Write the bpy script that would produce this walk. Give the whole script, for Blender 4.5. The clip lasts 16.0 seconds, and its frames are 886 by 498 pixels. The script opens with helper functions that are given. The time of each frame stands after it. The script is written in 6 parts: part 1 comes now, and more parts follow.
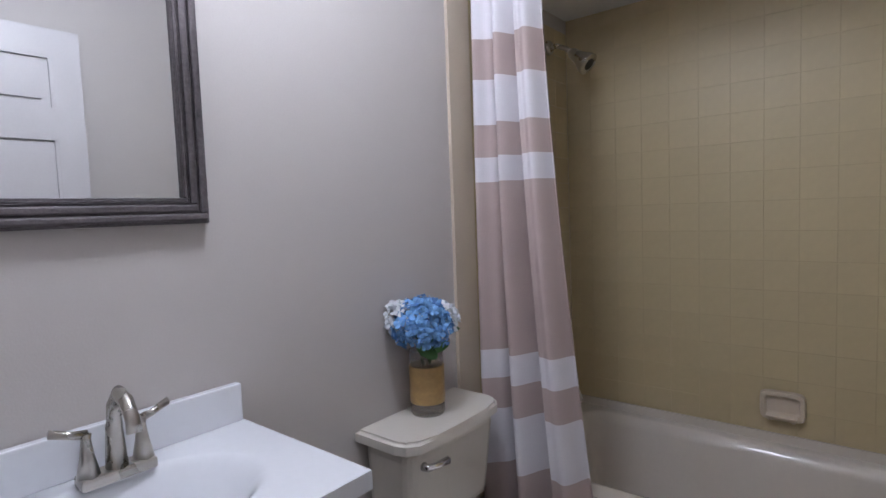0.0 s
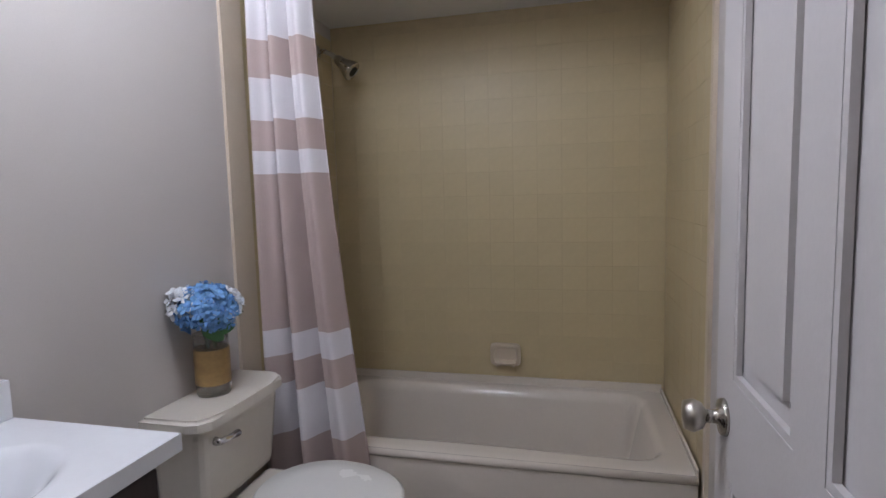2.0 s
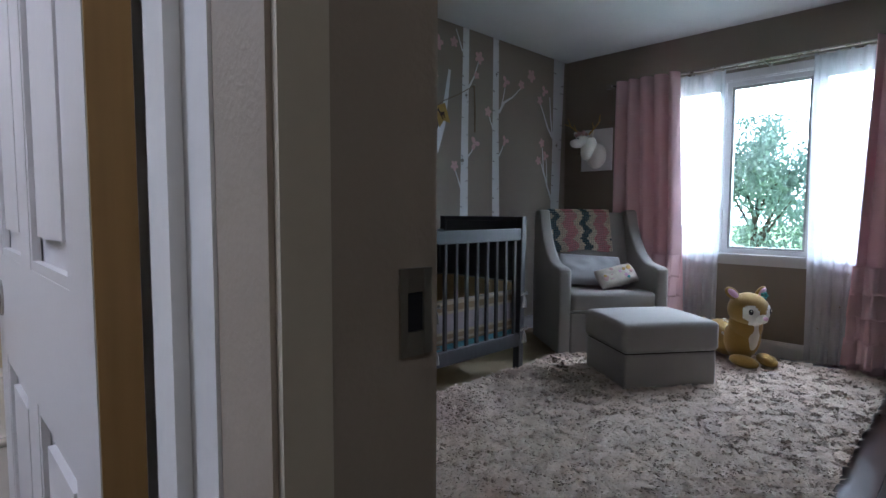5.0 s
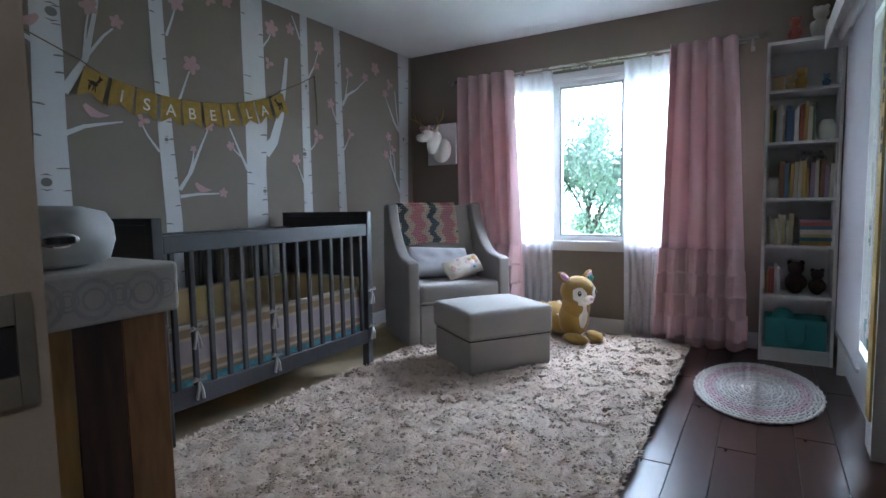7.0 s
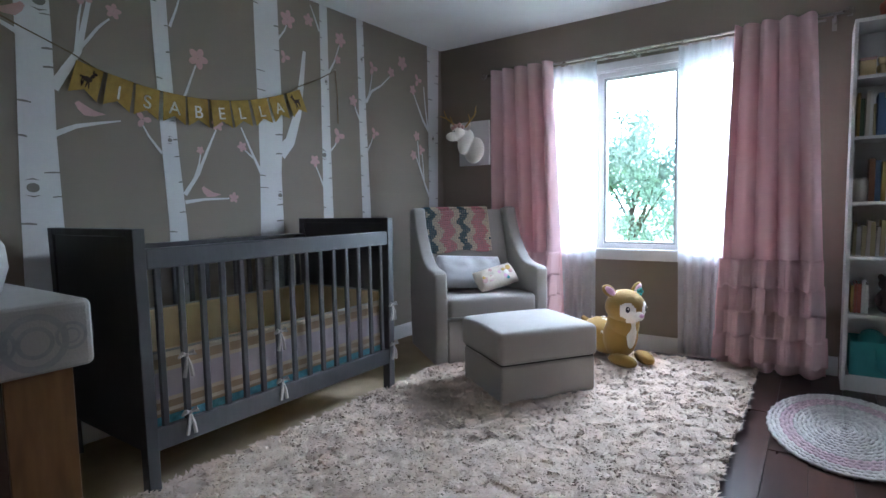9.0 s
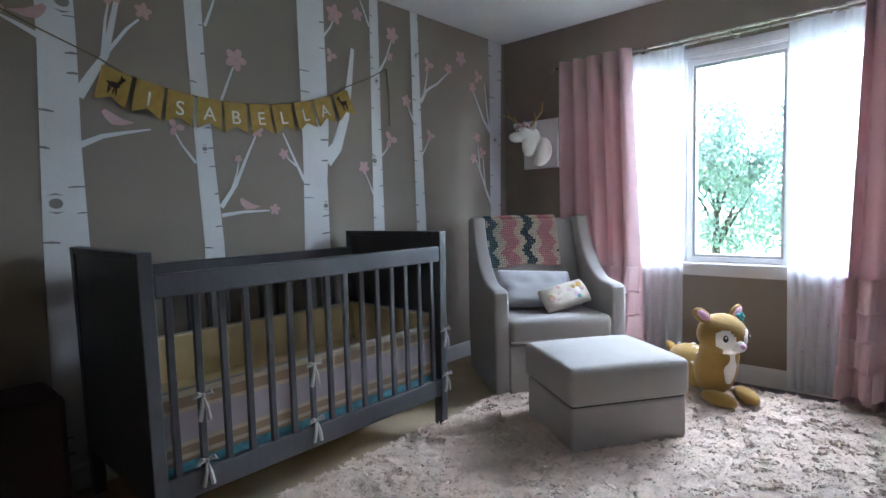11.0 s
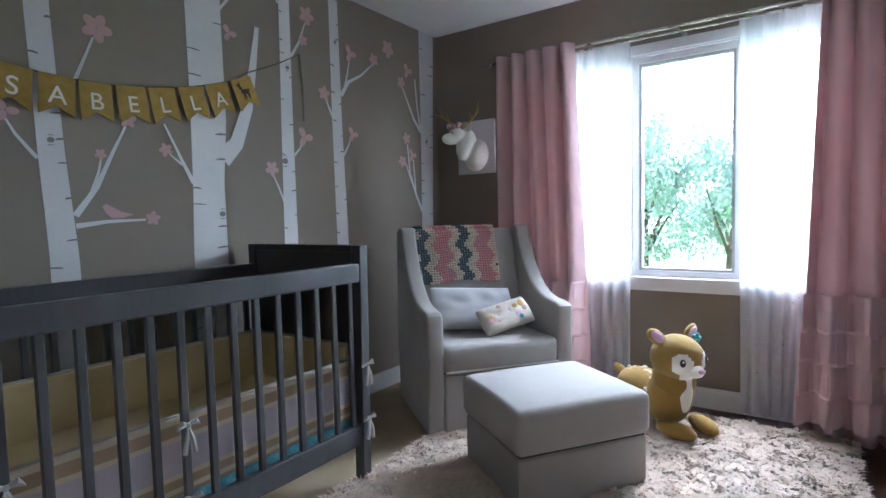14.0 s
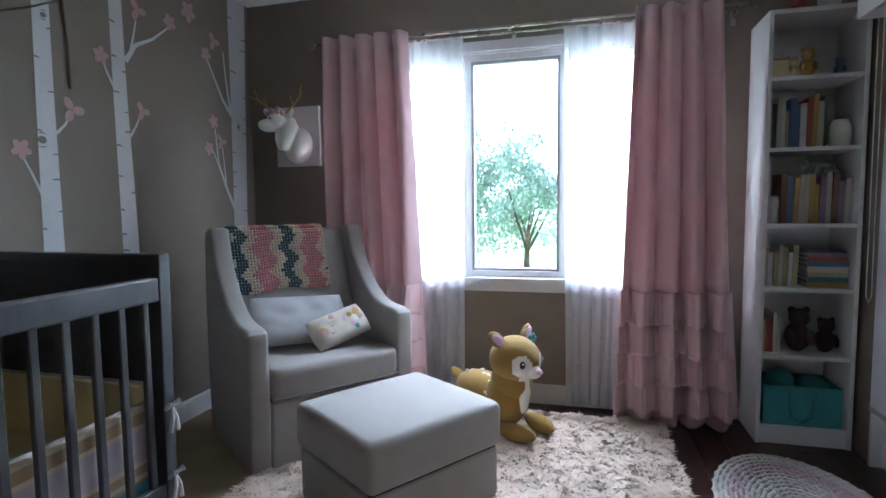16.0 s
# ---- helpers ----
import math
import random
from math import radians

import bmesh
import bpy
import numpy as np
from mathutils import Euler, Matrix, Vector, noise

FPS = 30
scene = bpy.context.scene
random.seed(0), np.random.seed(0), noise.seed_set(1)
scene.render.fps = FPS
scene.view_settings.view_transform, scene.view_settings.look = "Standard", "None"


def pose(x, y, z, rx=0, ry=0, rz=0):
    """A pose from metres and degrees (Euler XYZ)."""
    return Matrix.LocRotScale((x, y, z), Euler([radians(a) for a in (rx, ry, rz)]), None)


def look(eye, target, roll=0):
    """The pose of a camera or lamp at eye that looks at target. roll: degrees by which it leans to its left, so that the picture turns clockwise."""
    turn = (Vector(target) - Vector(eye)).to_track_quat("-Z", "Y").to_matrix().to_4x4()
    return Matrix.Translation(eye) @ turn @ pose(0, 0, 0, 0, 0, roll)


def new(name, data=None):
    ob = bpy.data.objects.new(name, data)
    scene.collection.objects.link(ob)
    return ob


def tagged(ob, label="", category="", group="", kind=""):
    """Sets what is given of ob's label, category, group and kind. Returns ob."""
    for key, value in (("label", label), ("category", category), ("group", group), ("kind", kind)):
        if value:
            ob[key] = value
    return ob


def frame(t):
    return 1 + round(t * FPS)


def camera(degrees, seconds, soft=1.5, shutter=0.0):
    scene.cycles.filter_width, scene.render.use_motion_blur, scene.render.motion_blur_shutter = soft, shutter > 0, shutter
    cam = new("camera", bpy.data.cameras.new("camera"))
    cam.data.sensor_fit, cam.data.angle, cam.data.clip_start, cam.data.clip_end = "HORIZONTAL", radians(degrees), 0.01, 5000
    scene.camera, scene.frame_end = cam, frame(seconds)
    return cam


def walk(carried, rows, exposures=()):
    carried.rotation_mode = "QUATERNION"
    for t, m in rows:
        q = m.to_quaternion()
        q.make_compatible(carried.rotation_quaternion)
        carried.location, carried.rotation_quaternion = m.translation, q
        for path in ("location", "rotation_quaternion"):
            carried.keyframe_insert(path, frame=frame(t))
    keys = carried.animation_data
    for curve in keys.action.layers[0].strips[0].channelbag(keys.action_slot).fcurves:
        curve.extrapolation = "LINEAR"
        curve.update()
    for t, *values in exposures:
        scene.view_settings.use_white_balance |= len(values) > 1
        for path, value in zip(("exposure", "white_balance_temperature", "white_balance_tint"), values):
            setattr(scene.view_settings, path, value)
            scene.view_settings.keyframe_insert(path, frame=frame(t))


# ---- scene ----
cam = camera(79.4, 16.0)
PATH = [
    (0, pose(0.340, -0.329, 1.279, 86.00, 2.15, 39.10)),
    (0.5, pose(0.341, -0.385, 1.300, 85.73, 2.00, 34.35)),
    (1, pose(0.355, -0.449, 1.300, 85.42, 1.83, 27.90)),
    (1.5, pose(0.377, -0.513, 1.273, 85.40, 1.82, 20.67)),
    (2, pose(0.396, -0.552, 1.273, 84.48, 1.48, 13.71)),
    (2.5, pose(0.376, -0.606, 1.262, 84.08, 0.97, 5.35)),
    (3, pose(0.364, -0.663, 1.241, 83.97, 0.61, -3.52)),
    (3.5, pose(0.377, -0.743, 1.207, 84.21, 0.54, -12.74)),
    (4, pose(0.417, -0.823, 1.139, 85.78, 0.09, -22.07)),
    (4.5, pose(0.481, -0.819, 1.079, 86.18, 0.07, -33.05)),
    (5, pose(0.546, -0.794, 1.045, 85.96, -0.23, -44.41)),
    (5.2, pose(0.579, -0.784, 1.038, 85.88, -0.25, -48.42)),
    (7.3, pose(0.685, -0.855, 1.055, 85.23, 0.98, -59.12)),
    (7.5, pose(0.715, -0.840, 1.062, 85.29, 0.95, -58.67)),
    (8, pose(0.800, -0.800, 1.068, 85.40, 1.10, -57.56)),
    (8.5, pose(0.894, -0.754, 1.067, 85.43, 1.10, -56.46)),
    (11, pose(1.319, -0.518, 1.119, 85.77, 1.59, -47.91)),
    (11.5, pose(1.398, -0.481, 1.125, 86.07, 1.64, -45.82)),
    (12, pose(1.470, -0.445, 1.129, 86.34, 1.71, -44.38)),
    (12.5, pose(1.531, -0.401, 1.130, 86.45, 1.61, -44.85)),
    (13, pose(1.582, -0.365, 1.132, 86.42, 1.54, -47.02)),
    (13.5, pose(1.625, -0.318, 1.126, 86.54, 1.48, -50.83)),
    (14, pose(1.670, -0.266, 1.126, 86.41, 1.42, -55.08)),
    (14.5, pose(1.708, -0.210, 1.134, 86.14, 1.17, -59.74)),
    (15, pose(1.758, -0.147, 1.145, 85.74, 1.16, -64.76)),
    (15.5, pose(1.812, -0.083, 1.151, 85.48, 0.83, -69.94)),
    (16, pose(1.862, -0.039, 1.152, 85.44, 0.67, -75.22)),
]
walk(cam, PATH, [(0, 0.0, 5750, 10), (3.5, 0.05, 6000, 10), (4.4, 0.30, 5450, 10), (5.0, 0.42, 5350, 10), (7.5, 1.25, 5300, 10), (11, 1.45, 5400, 10), (14.5, 1.40, 5400, 10), (16, 1.1, 5350, 10)])

# ---- world, sun, large lights ----
world = bpy.data.worlds.new("sky")
scene.world = world
world.use_nodes = True
wn = world.node_tree.nodes
sky = wn.new("ShaderNodeTexSky")
sky.sky_type = "NISHITA"
sky.sun_disc = False
sky.sun_elevation, sky.sun_rotation = radians(42), radians(200)
world.node_tree.links.new(sky.outputs[0], wn["Background"].inputs[0])
wn["Background"].inputs[1].default_value = 0.15

sun_data = bpy.data.lights.new("sun", "SUN")
sun_data.energy, sun_data.angle, sun_data.color = 4.5, radians(0.6), (1.0, 0.95, 0.88)
sun = new("sun", sun_data)
sun.matrix_world = look((0, 0, 9), (4, -6, 0))


def area(name, energy, w, h, eye, target, color):
    d = bpy.data.lights.new(name, "AREA")
    d.shape, d.size, d.size_y, d.energy, d.color = "RECTANGLE", w, h, energy, color
    o = new(name, d)
    o.matrix_world = look(eye, target)
    return o


# daylight coming in at the nursery window
area("window_daylight", 128, 2.4, 1.5, (5.90, 0.30, 2.60), (3.2, 0.7, 0.65), (0.92, 0.94, 1.0))


def bulb(name, energy, at, size, color):
    d = bpy.data.lights.new(name, "POINT")
    d.energy, d.shadow_soft_size, d.color = energy, size, color
    o = new(name, d)
    o.location = at
    return o


bulb("bathroom_bulb", 32, (-0.26, 0.22, 2.32), 0.14, (0.93, 0.93, 1.0))
# second lamp: unseen fill, added to brighten the pier by the nursery doorway
bulb("hall_bulb", 7, (0.0, -1.62, 2.22), 0.09, (1.0, 0.92, 0.84))


# ---- materials ----
def mat(name, col, rough=0.6, var=0.12, scale=6.0, bump=0.1, fine=90.0, metal=0.0, per_object=0.0, coat=0.0, sheen=0.0, stretch=(1, 1, 1), spec=0.5):
    m = bpy.data.materials.new(name)
    m.use_nodes = True
    nt = m.node_tree
    n, l = nt.nodes, nt.links
    b = n["Principled BSDF"]
    tc = n.new("ShaderNodeTexCoord")
    mp = n.new("ShaderNodeMapping")
    mp.inputs["Scale"].default_value = stretch
    l.new(tc.outputs["Object"], mp.inputs[0])
    big = n.new("ShaderNodeTexNoise")
    big.inputs["Scale"].default_value, big.inputs["Detail"].default_value = scale, 5
    small = n.new("ShaderNodeTexNoise")
    small.inputs["Scale"].default_value, small.inputs["Detail"].default_value = fine, 3
    l.new(mp.outputs[0], big.inputs[0]), l.new(mp.outputs[0], small.inputs[0])
    add = n.new("ShaderNodeMath")
    add.operation = "ADD"
    l.new(big.outputs[0], add.inputs[0])
    half = n.new("ShaderNodeMath")
    half.operation = "MULTIPLY"
    half.inputs[1].default_value = 0.5
    l.new(small.outputs[0], half.inputs[0]), l.new(half.outputs[0], add.inputs[1])
    ramp = n.new("ShaderNodeMapRange")
    ramp.inputs["From Min"].default_value, ramp.inputs["From Max"].default_value = 0.45, 1.05
    ramp.inputs["To Min"].default_value, ramp.inputs["To Max"].default_value = 1 - var, 1 + var
    l.new(add.outputs[0], ramp.inputs[0])
    out = ramp.outputs[0]
    if per_object:
        info = n.new("ShaderNodeObjectInfo")
        pr = n.new("ShaderNodeMapRange")
        pr.inputs["To Min"].default_value, pr.inputs["To Max"].default_value = 1 - per_object, 1 + per_object
        l.new(info.outputs["Random"], pr.inputs[0])
        mm = n.new("ShaderNodeMath")
        mm.operation = "MULTIPLY"
        l.new(out, mm.inputs[0]), l.new(pr.outputs[0], mm.inputs[1])
        out = mm.outputs[0]
    mul = n.new("ShaderNodeVectorMath")
    mul.operation = "SCALE"
    mul.inputs[0].default_value = col
    l.new(out, mul.inputs["Scale"])
    l.new(mul.outputs[0], b.inputs["Base Color"])
    rr = n.new("ShaderNodeMapRange")
    rr.inputs["To Min"].default_value, rr.inputs["To Max"].default_value = max(rough - 0.1, 0.02), min(rough + 0.1, 1)
    l.new(big.outputs[0], rr.inputs[0]), l.new(rr.outputs[0], b.inputs["Roughness"])
    b.inputs["Metallic"].default_value = metal
    b.inputs["Coat Weight"].default_value = coat
    b.inputs["Sheen Weight"].default_value = sheen
    b.inputs["Specular IOR Level"].default_value = spec
    if bump:
        bp = n.new("ShaderNodeBump")
        bp.inputs["Strength"].default_value, bp.inputs["Distance"].default_value = bump, 0.004
        l.new(small.outputs[0], bp.inputs["Height"]), l.new(bp.outputs[0], b.inputs["Normal"])
    return m


def bands(m, axis, period, cols, stops, offset=0.0):
    """Woven or printed bands along one object axis, replacing the plain base colour."""
    nt = m.node_tree
    n, l = nt.nodes, nt.links
    tc = n.new("ShaderNodeTexCoord")
    sp = n.new("ShaderNodeSeparateXYZ")
    l.new(tc.outputs["Object"], sp.inputs[0])
    ad = n.new("ShaderNodeMath")
    ad.operation = "ADD"
    ad.inputs[1].default_value = offset
    l.new(sp.outputs[axis], ad.inputs[0])
    dv = n.new("ShaderNodeMath")
    dv.operation = "DIVIDE"
    dv.inputs[1].default_value = period
    l.new(ad.outputs[0], dv.inputs[0])
    fr = n.new("ShaderNodeMath")
    fr.operation = "FRACT"
    l.new(dv.outputs[0], fr.inputs[0])
    cr = n.new("ShaderNodeValToRGB")
    cr.color_ramp.interpolation = "CONSTANT"
    e = cr.color_ramp.elements
    while len(e) < len(stops):
        e.new(0.5)
    for k, (s, c) in enumerate(zip(stops, cols)):
        e[k].position, e[k].color = s, (*c, 1)
    l.new(fr.outputs[0], cr.inputs[0])
    b = n["Principled BSDF"]
    old = b.inputs["Base Color"].links[0].from_node
    old.inputs[0].default_value = (1, 1, 1)
    mx = n.new("ShaderNodeVectorMath")
    mx.operation = "MULTIPLY"
    l.new(old.outputs[0], mx.inputs[0]), l.new(cr.outputs[0], mx.inputs[1]), l.new(mx.outputs[0], b.inputs["Base Color"])
    return m


M = {
    "taupe": mat("taupe_wall_paint", (0.240, 0.203, 0.158), 0.75, 0.05, 2.0, 0.12, 220),
    "bathwall": mat("beige_wall_paint", (0.56, 0.52, 0.49), 0.6, 0.04, 2.0, 0.10, 220),
    "hallwall": mat("hall_wall_paint", (0.31, 0.26, 0.205), 0.7, 0.05, 2.0, 0.12, 220),
    "ceiling": mat("ceiling_paint", (0.74, 0.74, 0.73), 0.85, 0.04, 3.0, 0.25, 160),
    "trim": mat("white_trim_paint", (0.70, 0.69, 0.68), 0.35, 0.04, 5.0, 0.05, 120),
    "bullnose": mat("cream_bullnose_glaze", (0.62, 0.53, 0.42), 0.35, 0.05, 5.0, 0.05, 120),
    # door white greyed below the trim: the door's shade is put into its colour
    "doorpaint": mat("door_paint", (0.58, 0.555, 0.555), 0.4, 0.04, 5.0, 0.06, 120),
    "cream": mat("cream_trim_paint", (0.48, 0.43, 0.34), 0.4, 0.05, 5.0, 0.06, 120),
    "grout": mat("tile_grout", (0.52, 0.43, 0.27), 0.8, 0.1, 20, 0.2, 200),
    "tile": mat("almond_tile", (0.54, 0.445, 0.265), 0.45, 0.05, 5, 0.03, 40, per_object=0.02),
    "tub": mat("almond_enamel", (0.68, 0.62, 0.55), 0.16, 0.03, 4, 0.0, 60, coat=0.3),
    "porcelain": mat("bone_porcelain", (0.74, 0.69, 0.61), 0.14, 0.03, 4, 0.0, 60, coat=0.4),
    "seat": mat("white_seat_plastic", (0.78, 0.77, 0.74), 0.25, 0.02, 4, 0.0, 60),
    "marble": mat("cultured_marble", (0.82, 0.83, 0.86), 0.15, 0.03, 5, 0.0, 60, coat=0.4),
    "espresso": mat("espresso_wood", (0.030, 0.017, 0.016), 0.4, 0.3, 5, 0.1, 60, stretch=(1, 1, 0.1)),
    "nickel": mat("brushed_nickel", (0.50, 0.47, 0.42), 0.28, 0.06, 10, 0.03, 200, metal=1.0),
    "chrome": mat("chrome", (0.72, 0.72, 0.73), 0.10, 0.02, 8, 0.0, 100, metal=1.0),
    "dark": mat("dark_rubber_and_gap_shade", (0.02, 0.02, 0.02), 0.6),
    "plank": mat("dark_wood_floor", (0.050, 0.021, 0.014), 0.30, 0.5, 5, 0.08, 30, per_object=0.25, stretch=(0.12, 1, 1)),
    "subfloor": mat("floor_gap", (0.012, 0.007, 0.005), 0.6),
    "bathfloor": mat("bath_floor_tile", (0.42, 0.37, 0.31), 0.4, 0.1, 6, 0.05, 60, per_object=0.06),
    "crib": mat("charcoal_stained_wood", (0.055, 0.053, 0.055), 0.42, 0.22, 6, 0.10, 60, stretch=(1, 1, 0.2)),
    "upholstery": mat("grey_linen_upholstery", (0.36, 0.33, 0.30), 0.9, 0.07, 5, 0.35, 600, sheen=0.25),
    "pillowprint": mat("cream_print_cotton", (0.60, 0.53, 0.44), 0.9, 0.12, 25, 0.2, 500),
    "pillowgrey": mat("pale_grey_cotton", (0.50, 0.49, 0.50), 0.9, 0.06, 5, 0.2, 500, sheen=0.2),
    "welt": mat("pale_grey_welt", (0.46, 0.45, 0.43), 0.9, 0.05, 8, 0.2, 500),
    "shag": mat("cream_shag", (0.76, 0.615, 0.50), 0.95, 0.10, 7, 0.0, 60, sheen=0.3),
    "beigerug": mat("beige_flat_carpet", (0.42, 0.33, 0.21), 0.95, 0.15, 6, 0.5, 350),
    "pink": mat("dusty_pink_cotton", (0.76, 0.52, 0.53), 0.9, 0.07, 4, 0.25, 400, sheen=0.2),
    "blind": mat("white_blind_fabric", (0.66, 0.65, 0.69), 0.8, 0.03, 3, 0.1, 500),
    "white": mat("white_laminate", (0.74, 0.73, 0.71), 0.4, 0.03, 4, 0.02, 80),
    "barkwhite": mat("white_vinyl_decal", (0.61, 0.60, 0.59), 0.55, 0.05, 5, 0.03, 60),
    "barkgrey": mat("grey_decal_mark", (0.20, 0.185, 0.16), 0.6, 0.1),
    "decalpink": mat("pink_decal", (0.52, 0.32, 0.30), 0.6, 0.1, 10),
    "burlap": mat("mustard_burlap", (0.36, 0.235, 0.055), 0.95, 0.2, 30, 0.5, 500),
    "letter": mat("white_letter_print", (0.74, 0.72, 0.66), 0.8, 0.05),
    "brownprint": mat("dark_brown_print", (0.045, 0.022, 0.012), 0.8, 0.1),
    "twine": mat("jute_twine", (0.16, 0.115, 0.07), 0.95, 0.2, 60, 0.3, 400),
    "plush": mat("tan_plush", (0.30, 0.18, 0.033), 0.95, 0.12, 10, 0.5, 500, sheen=0.15),
    "plushwhite": mat("white_plush", (0.74, 0.70, 0.62), 0.95, 0.08, 10, 0.5, 500, sheen=0.4),
    "plushpink": mat("pink_plush", (0.62, 0.36, 0.50), 0.95, 0.1, 10, 0.4, 500, sheen=0.4),
    "skirtblue": mat("blue_print_cotton", (0.13, 0.34, 0.42), 0.9, 0.45, 45, 0.2, 300),
    "teal": mat("teal_fabric", (0.07, 0.31, 0.31), 0.85, 0.12, 10, 0.3, 300),
    "black": mat("black_thread", (0.012, 0.012, 0.014), 0.5),
    "gold": mat("gold_paint", (0.50, 0.33, 0.10), 0.4, 0.15, 20, 0.1, 100, metal=0.6),
    "sheet": mat("cream_cotton_sheet", (0.72, 0.57, 0.32), 0.9, 0.06, 6, 0.2, 400),
    "ribbon": mat("grey_ribbon", (0.48, 0.46, 0.43), 0.8, 0.06, 10, 0.2, 300),
    "rustic": mat("rustic_wood", (0.27, 0.135, 0.055), 0.45, 0.75, 3.2, 0.2, 40, stretch=(1, 1, 0.18)),
    "rusticdark": mat("dark_heartwood", (0.10, 0.050, 0.036), 0.45, 0.7, 4, 0.2, 40, stretch=(1, 1, 0.15)),
    "rusticgold": mat("golden_sapwood", (0.40, 0.23, 0.075), 0.45, 0.6, 4, 0.2, 40, stretch=(1, 1, 0.15)),
    "applgrey": mat("grey_plastic", (0.42, 0.42, 0.40), 0.45, 0.04, 5, 0.05, 200),
    "ruler": mat("yellow_pine_ruler", (0.56, 0.40, 0.115), 0.6, 0.15, 5, 0.1, 60, stretch=(1, 1, 0.15)),
    "oakedge": mat("raw_oak_edge", (0.33, 0.195, 0.065), 0.55, 0.3, 6, 0.15, 60, stretch=(1, 1, 0.08)),
    "mirrorframe": mat("weathered_grey_wood", (0.105, 0.090, 0.092), 0.5, 0.55, 8, 0.3, 120, stretch=(1, 1, 1)),
    "mirror": mat("mirror_silver", (0.86, 0.88, 0.88), 0.0, 0.0, 5, 0.0, 50, metal=1.0),
    "leaf": mat("green_leaf", (0.055, 0.15, 0.035), 0.5, 0.3, 12, 0.1, 80),
    "petalblue": mat("blue_petal", (0.20, 0.40, 0.72), 0.7, 0.3, 40, 0.1, 80),
    "petalwhite": mat("white_petal", (0.78, 0.80, 0.84), 0.7, 0.1, 40, 0.1, 80),
    "mercury": mat("gold_mercury_glass", (0.46, 0.31, 0.13), 0.32, 0.2, 30, 0.2, 100, metal=0.55),
    "maroon": mat("dark_maroon_fabric", (0.055, 0.028, 0.026), 0.9, 0.15, 8, 0.2, 300),
    "candle": mat("white_wax", (0.72, 0.72, 0.68), 0.5, 0.04),
    "lawn": mat("lawn", (0.16, 0.28, 0.09), 0.9, 0.3, 0.6, 0.2, 20),
    # leaf colour far paler than real leaves: outdoor glare is painted into it
    "foliage": mat("glare_paled_foliage", (0.38, 0.48, 0.42), 0.7, 0.4, 1.0, 0.1, 20),
    "treebark": mat("tree_bark", (0.12, 0.09, 0.07), 0.9, 0.3, 8, 0.4, 60),
    "silverleaf": mat("dusty_grey_leaf", (0.30, 0.34, 0.32), 0.7, 0.2, 10),
    "steel": mat("strike_plate_steel", (0.36, 0.33, 0.28), 0.4, 0.1, 20, 0.05, 200, metal=0.9),
}
M["mirror"].node_tree.nodes["Principled BSDF"].inputs["Roughness"].links and M["mirror"].node_tree.links.remove(M["mirror"].node_tree.nodes["Principled BSDF"].inputs["Roughness"].links[0])
M["mirror"].node_tree.nodes["Principled BSDF"].inputs["Roughness"].default_value = 0.0


def glass_mat(name, col, rough=0.0):
    m = bpy.data.materials.new(name)
    m.use_nodes = True
    b = m.node_tree.nodes["Principled BSDF"]
    b.inputs["Base Color"].default_value = (*col, 1)
    b.inputs["Roughness"].default_value, b.inputs["Transmission Weight"].default_value, b.inputs["IOR"].default_value = rough, 1.0, 1.45
    return m


def sheer_mat(name, col, clear):
    m = bpy.data.materials.new(name)
    m.use_nodes = True
    nt = m.node_tree
    n, l = nt.nodes, nt.links
    tr, tl, df, a, c = (n.new("ShaderNodeBsdf" + k) for k in ("Transparent", "Translucent", "Diffuse", "Transparent", "Diffuse"))
    tl.inputs[0].default_value = df.inputs[0].default_value = (*col, 1)
    m1, m2 = n.new("ShaderNodeMixShader"), n.new("ShaderNodeMixShader")
    m1.inputs[0].default_value = 0.5
    weave = n.new("ShaderNodeTexNoise")
    weave.inputs["Scale"].default_value = 40
    mr = n.new("ShaderNodeMapRange")
    mr.inputs["To Min"].default_value, mr.inputs["To Max"].default_value = 1 - clear - 0.1, 1 - clear + 0.1
    l.new(weave.outputs[0], mr.inputs[0]), l.new(mr.outputs[0], m2.inputs[0])
    l.new(tl.outputs[0], m1.inputs[1]), l.new(df.outputs[0], m1.inputs[2])
    l.new(tr.outputs[0], m2.inputs[1]), l.new(m1.outputs[0], m2.inputs[2])
    l.new(m2.outputs[0], n["Material Output"].inputs[0])
    n.remove(a), n.remove(c)
    return m


glow = bpy.data.materials.new("bright_hazy_sky")
glow.use_nodes = True
gn, gl = glow.node_tree.nodes, glow.node_tree.links
gn.remove(gn["Principled BSDF"])
em, cloud, tone = gn.new("ShaderNodeEmission"), gn.new("ShaderNodeTexNoise"), gn.new("ShaderNodeMapRange")
cloud.inputs["Scale"].default_value = 3.0
tone.inputs["To Min"].default_value, tone.inputs["To Max"].default_value = 9.0, 11.0
em.inputs[0].default_value = (0.86, 0.96, 1.0, 1)
gl.new(cloud.outputs[0], tone.inputs[0]), gl.new(tone.outputs[0], em.inputs[1]), gl.new(em.outputs[0], gn["Material Output"].inputs[0])
M["glow"] = glow
M["glass"] = glass_mat("clear_glass", (0.95, 0.97, 0.97))
M["vaseglass"] = sheer_mat("hammered_vase_glass", (0.60, 0.58, 0.54), 0.70)
pk = M["pink"].node_tree
pk_tl, pk_mx = pk.nodes.new("ShaderNodeBsdfTranslucent"), pk.nodes.new("ShaderNodeMixShader")
pk_tl.inputs[0].default_value, pk_mx.inputs[0].default_value = (0.80, 0.56, 0.57, 1), 0.09
pk.links.new(pk.nodes["Principled BSDF"].outputs[0], pk_mx.inputs[1]), pk.links.new(pk_tl.outputs[0], pk_mx.inputs[2])
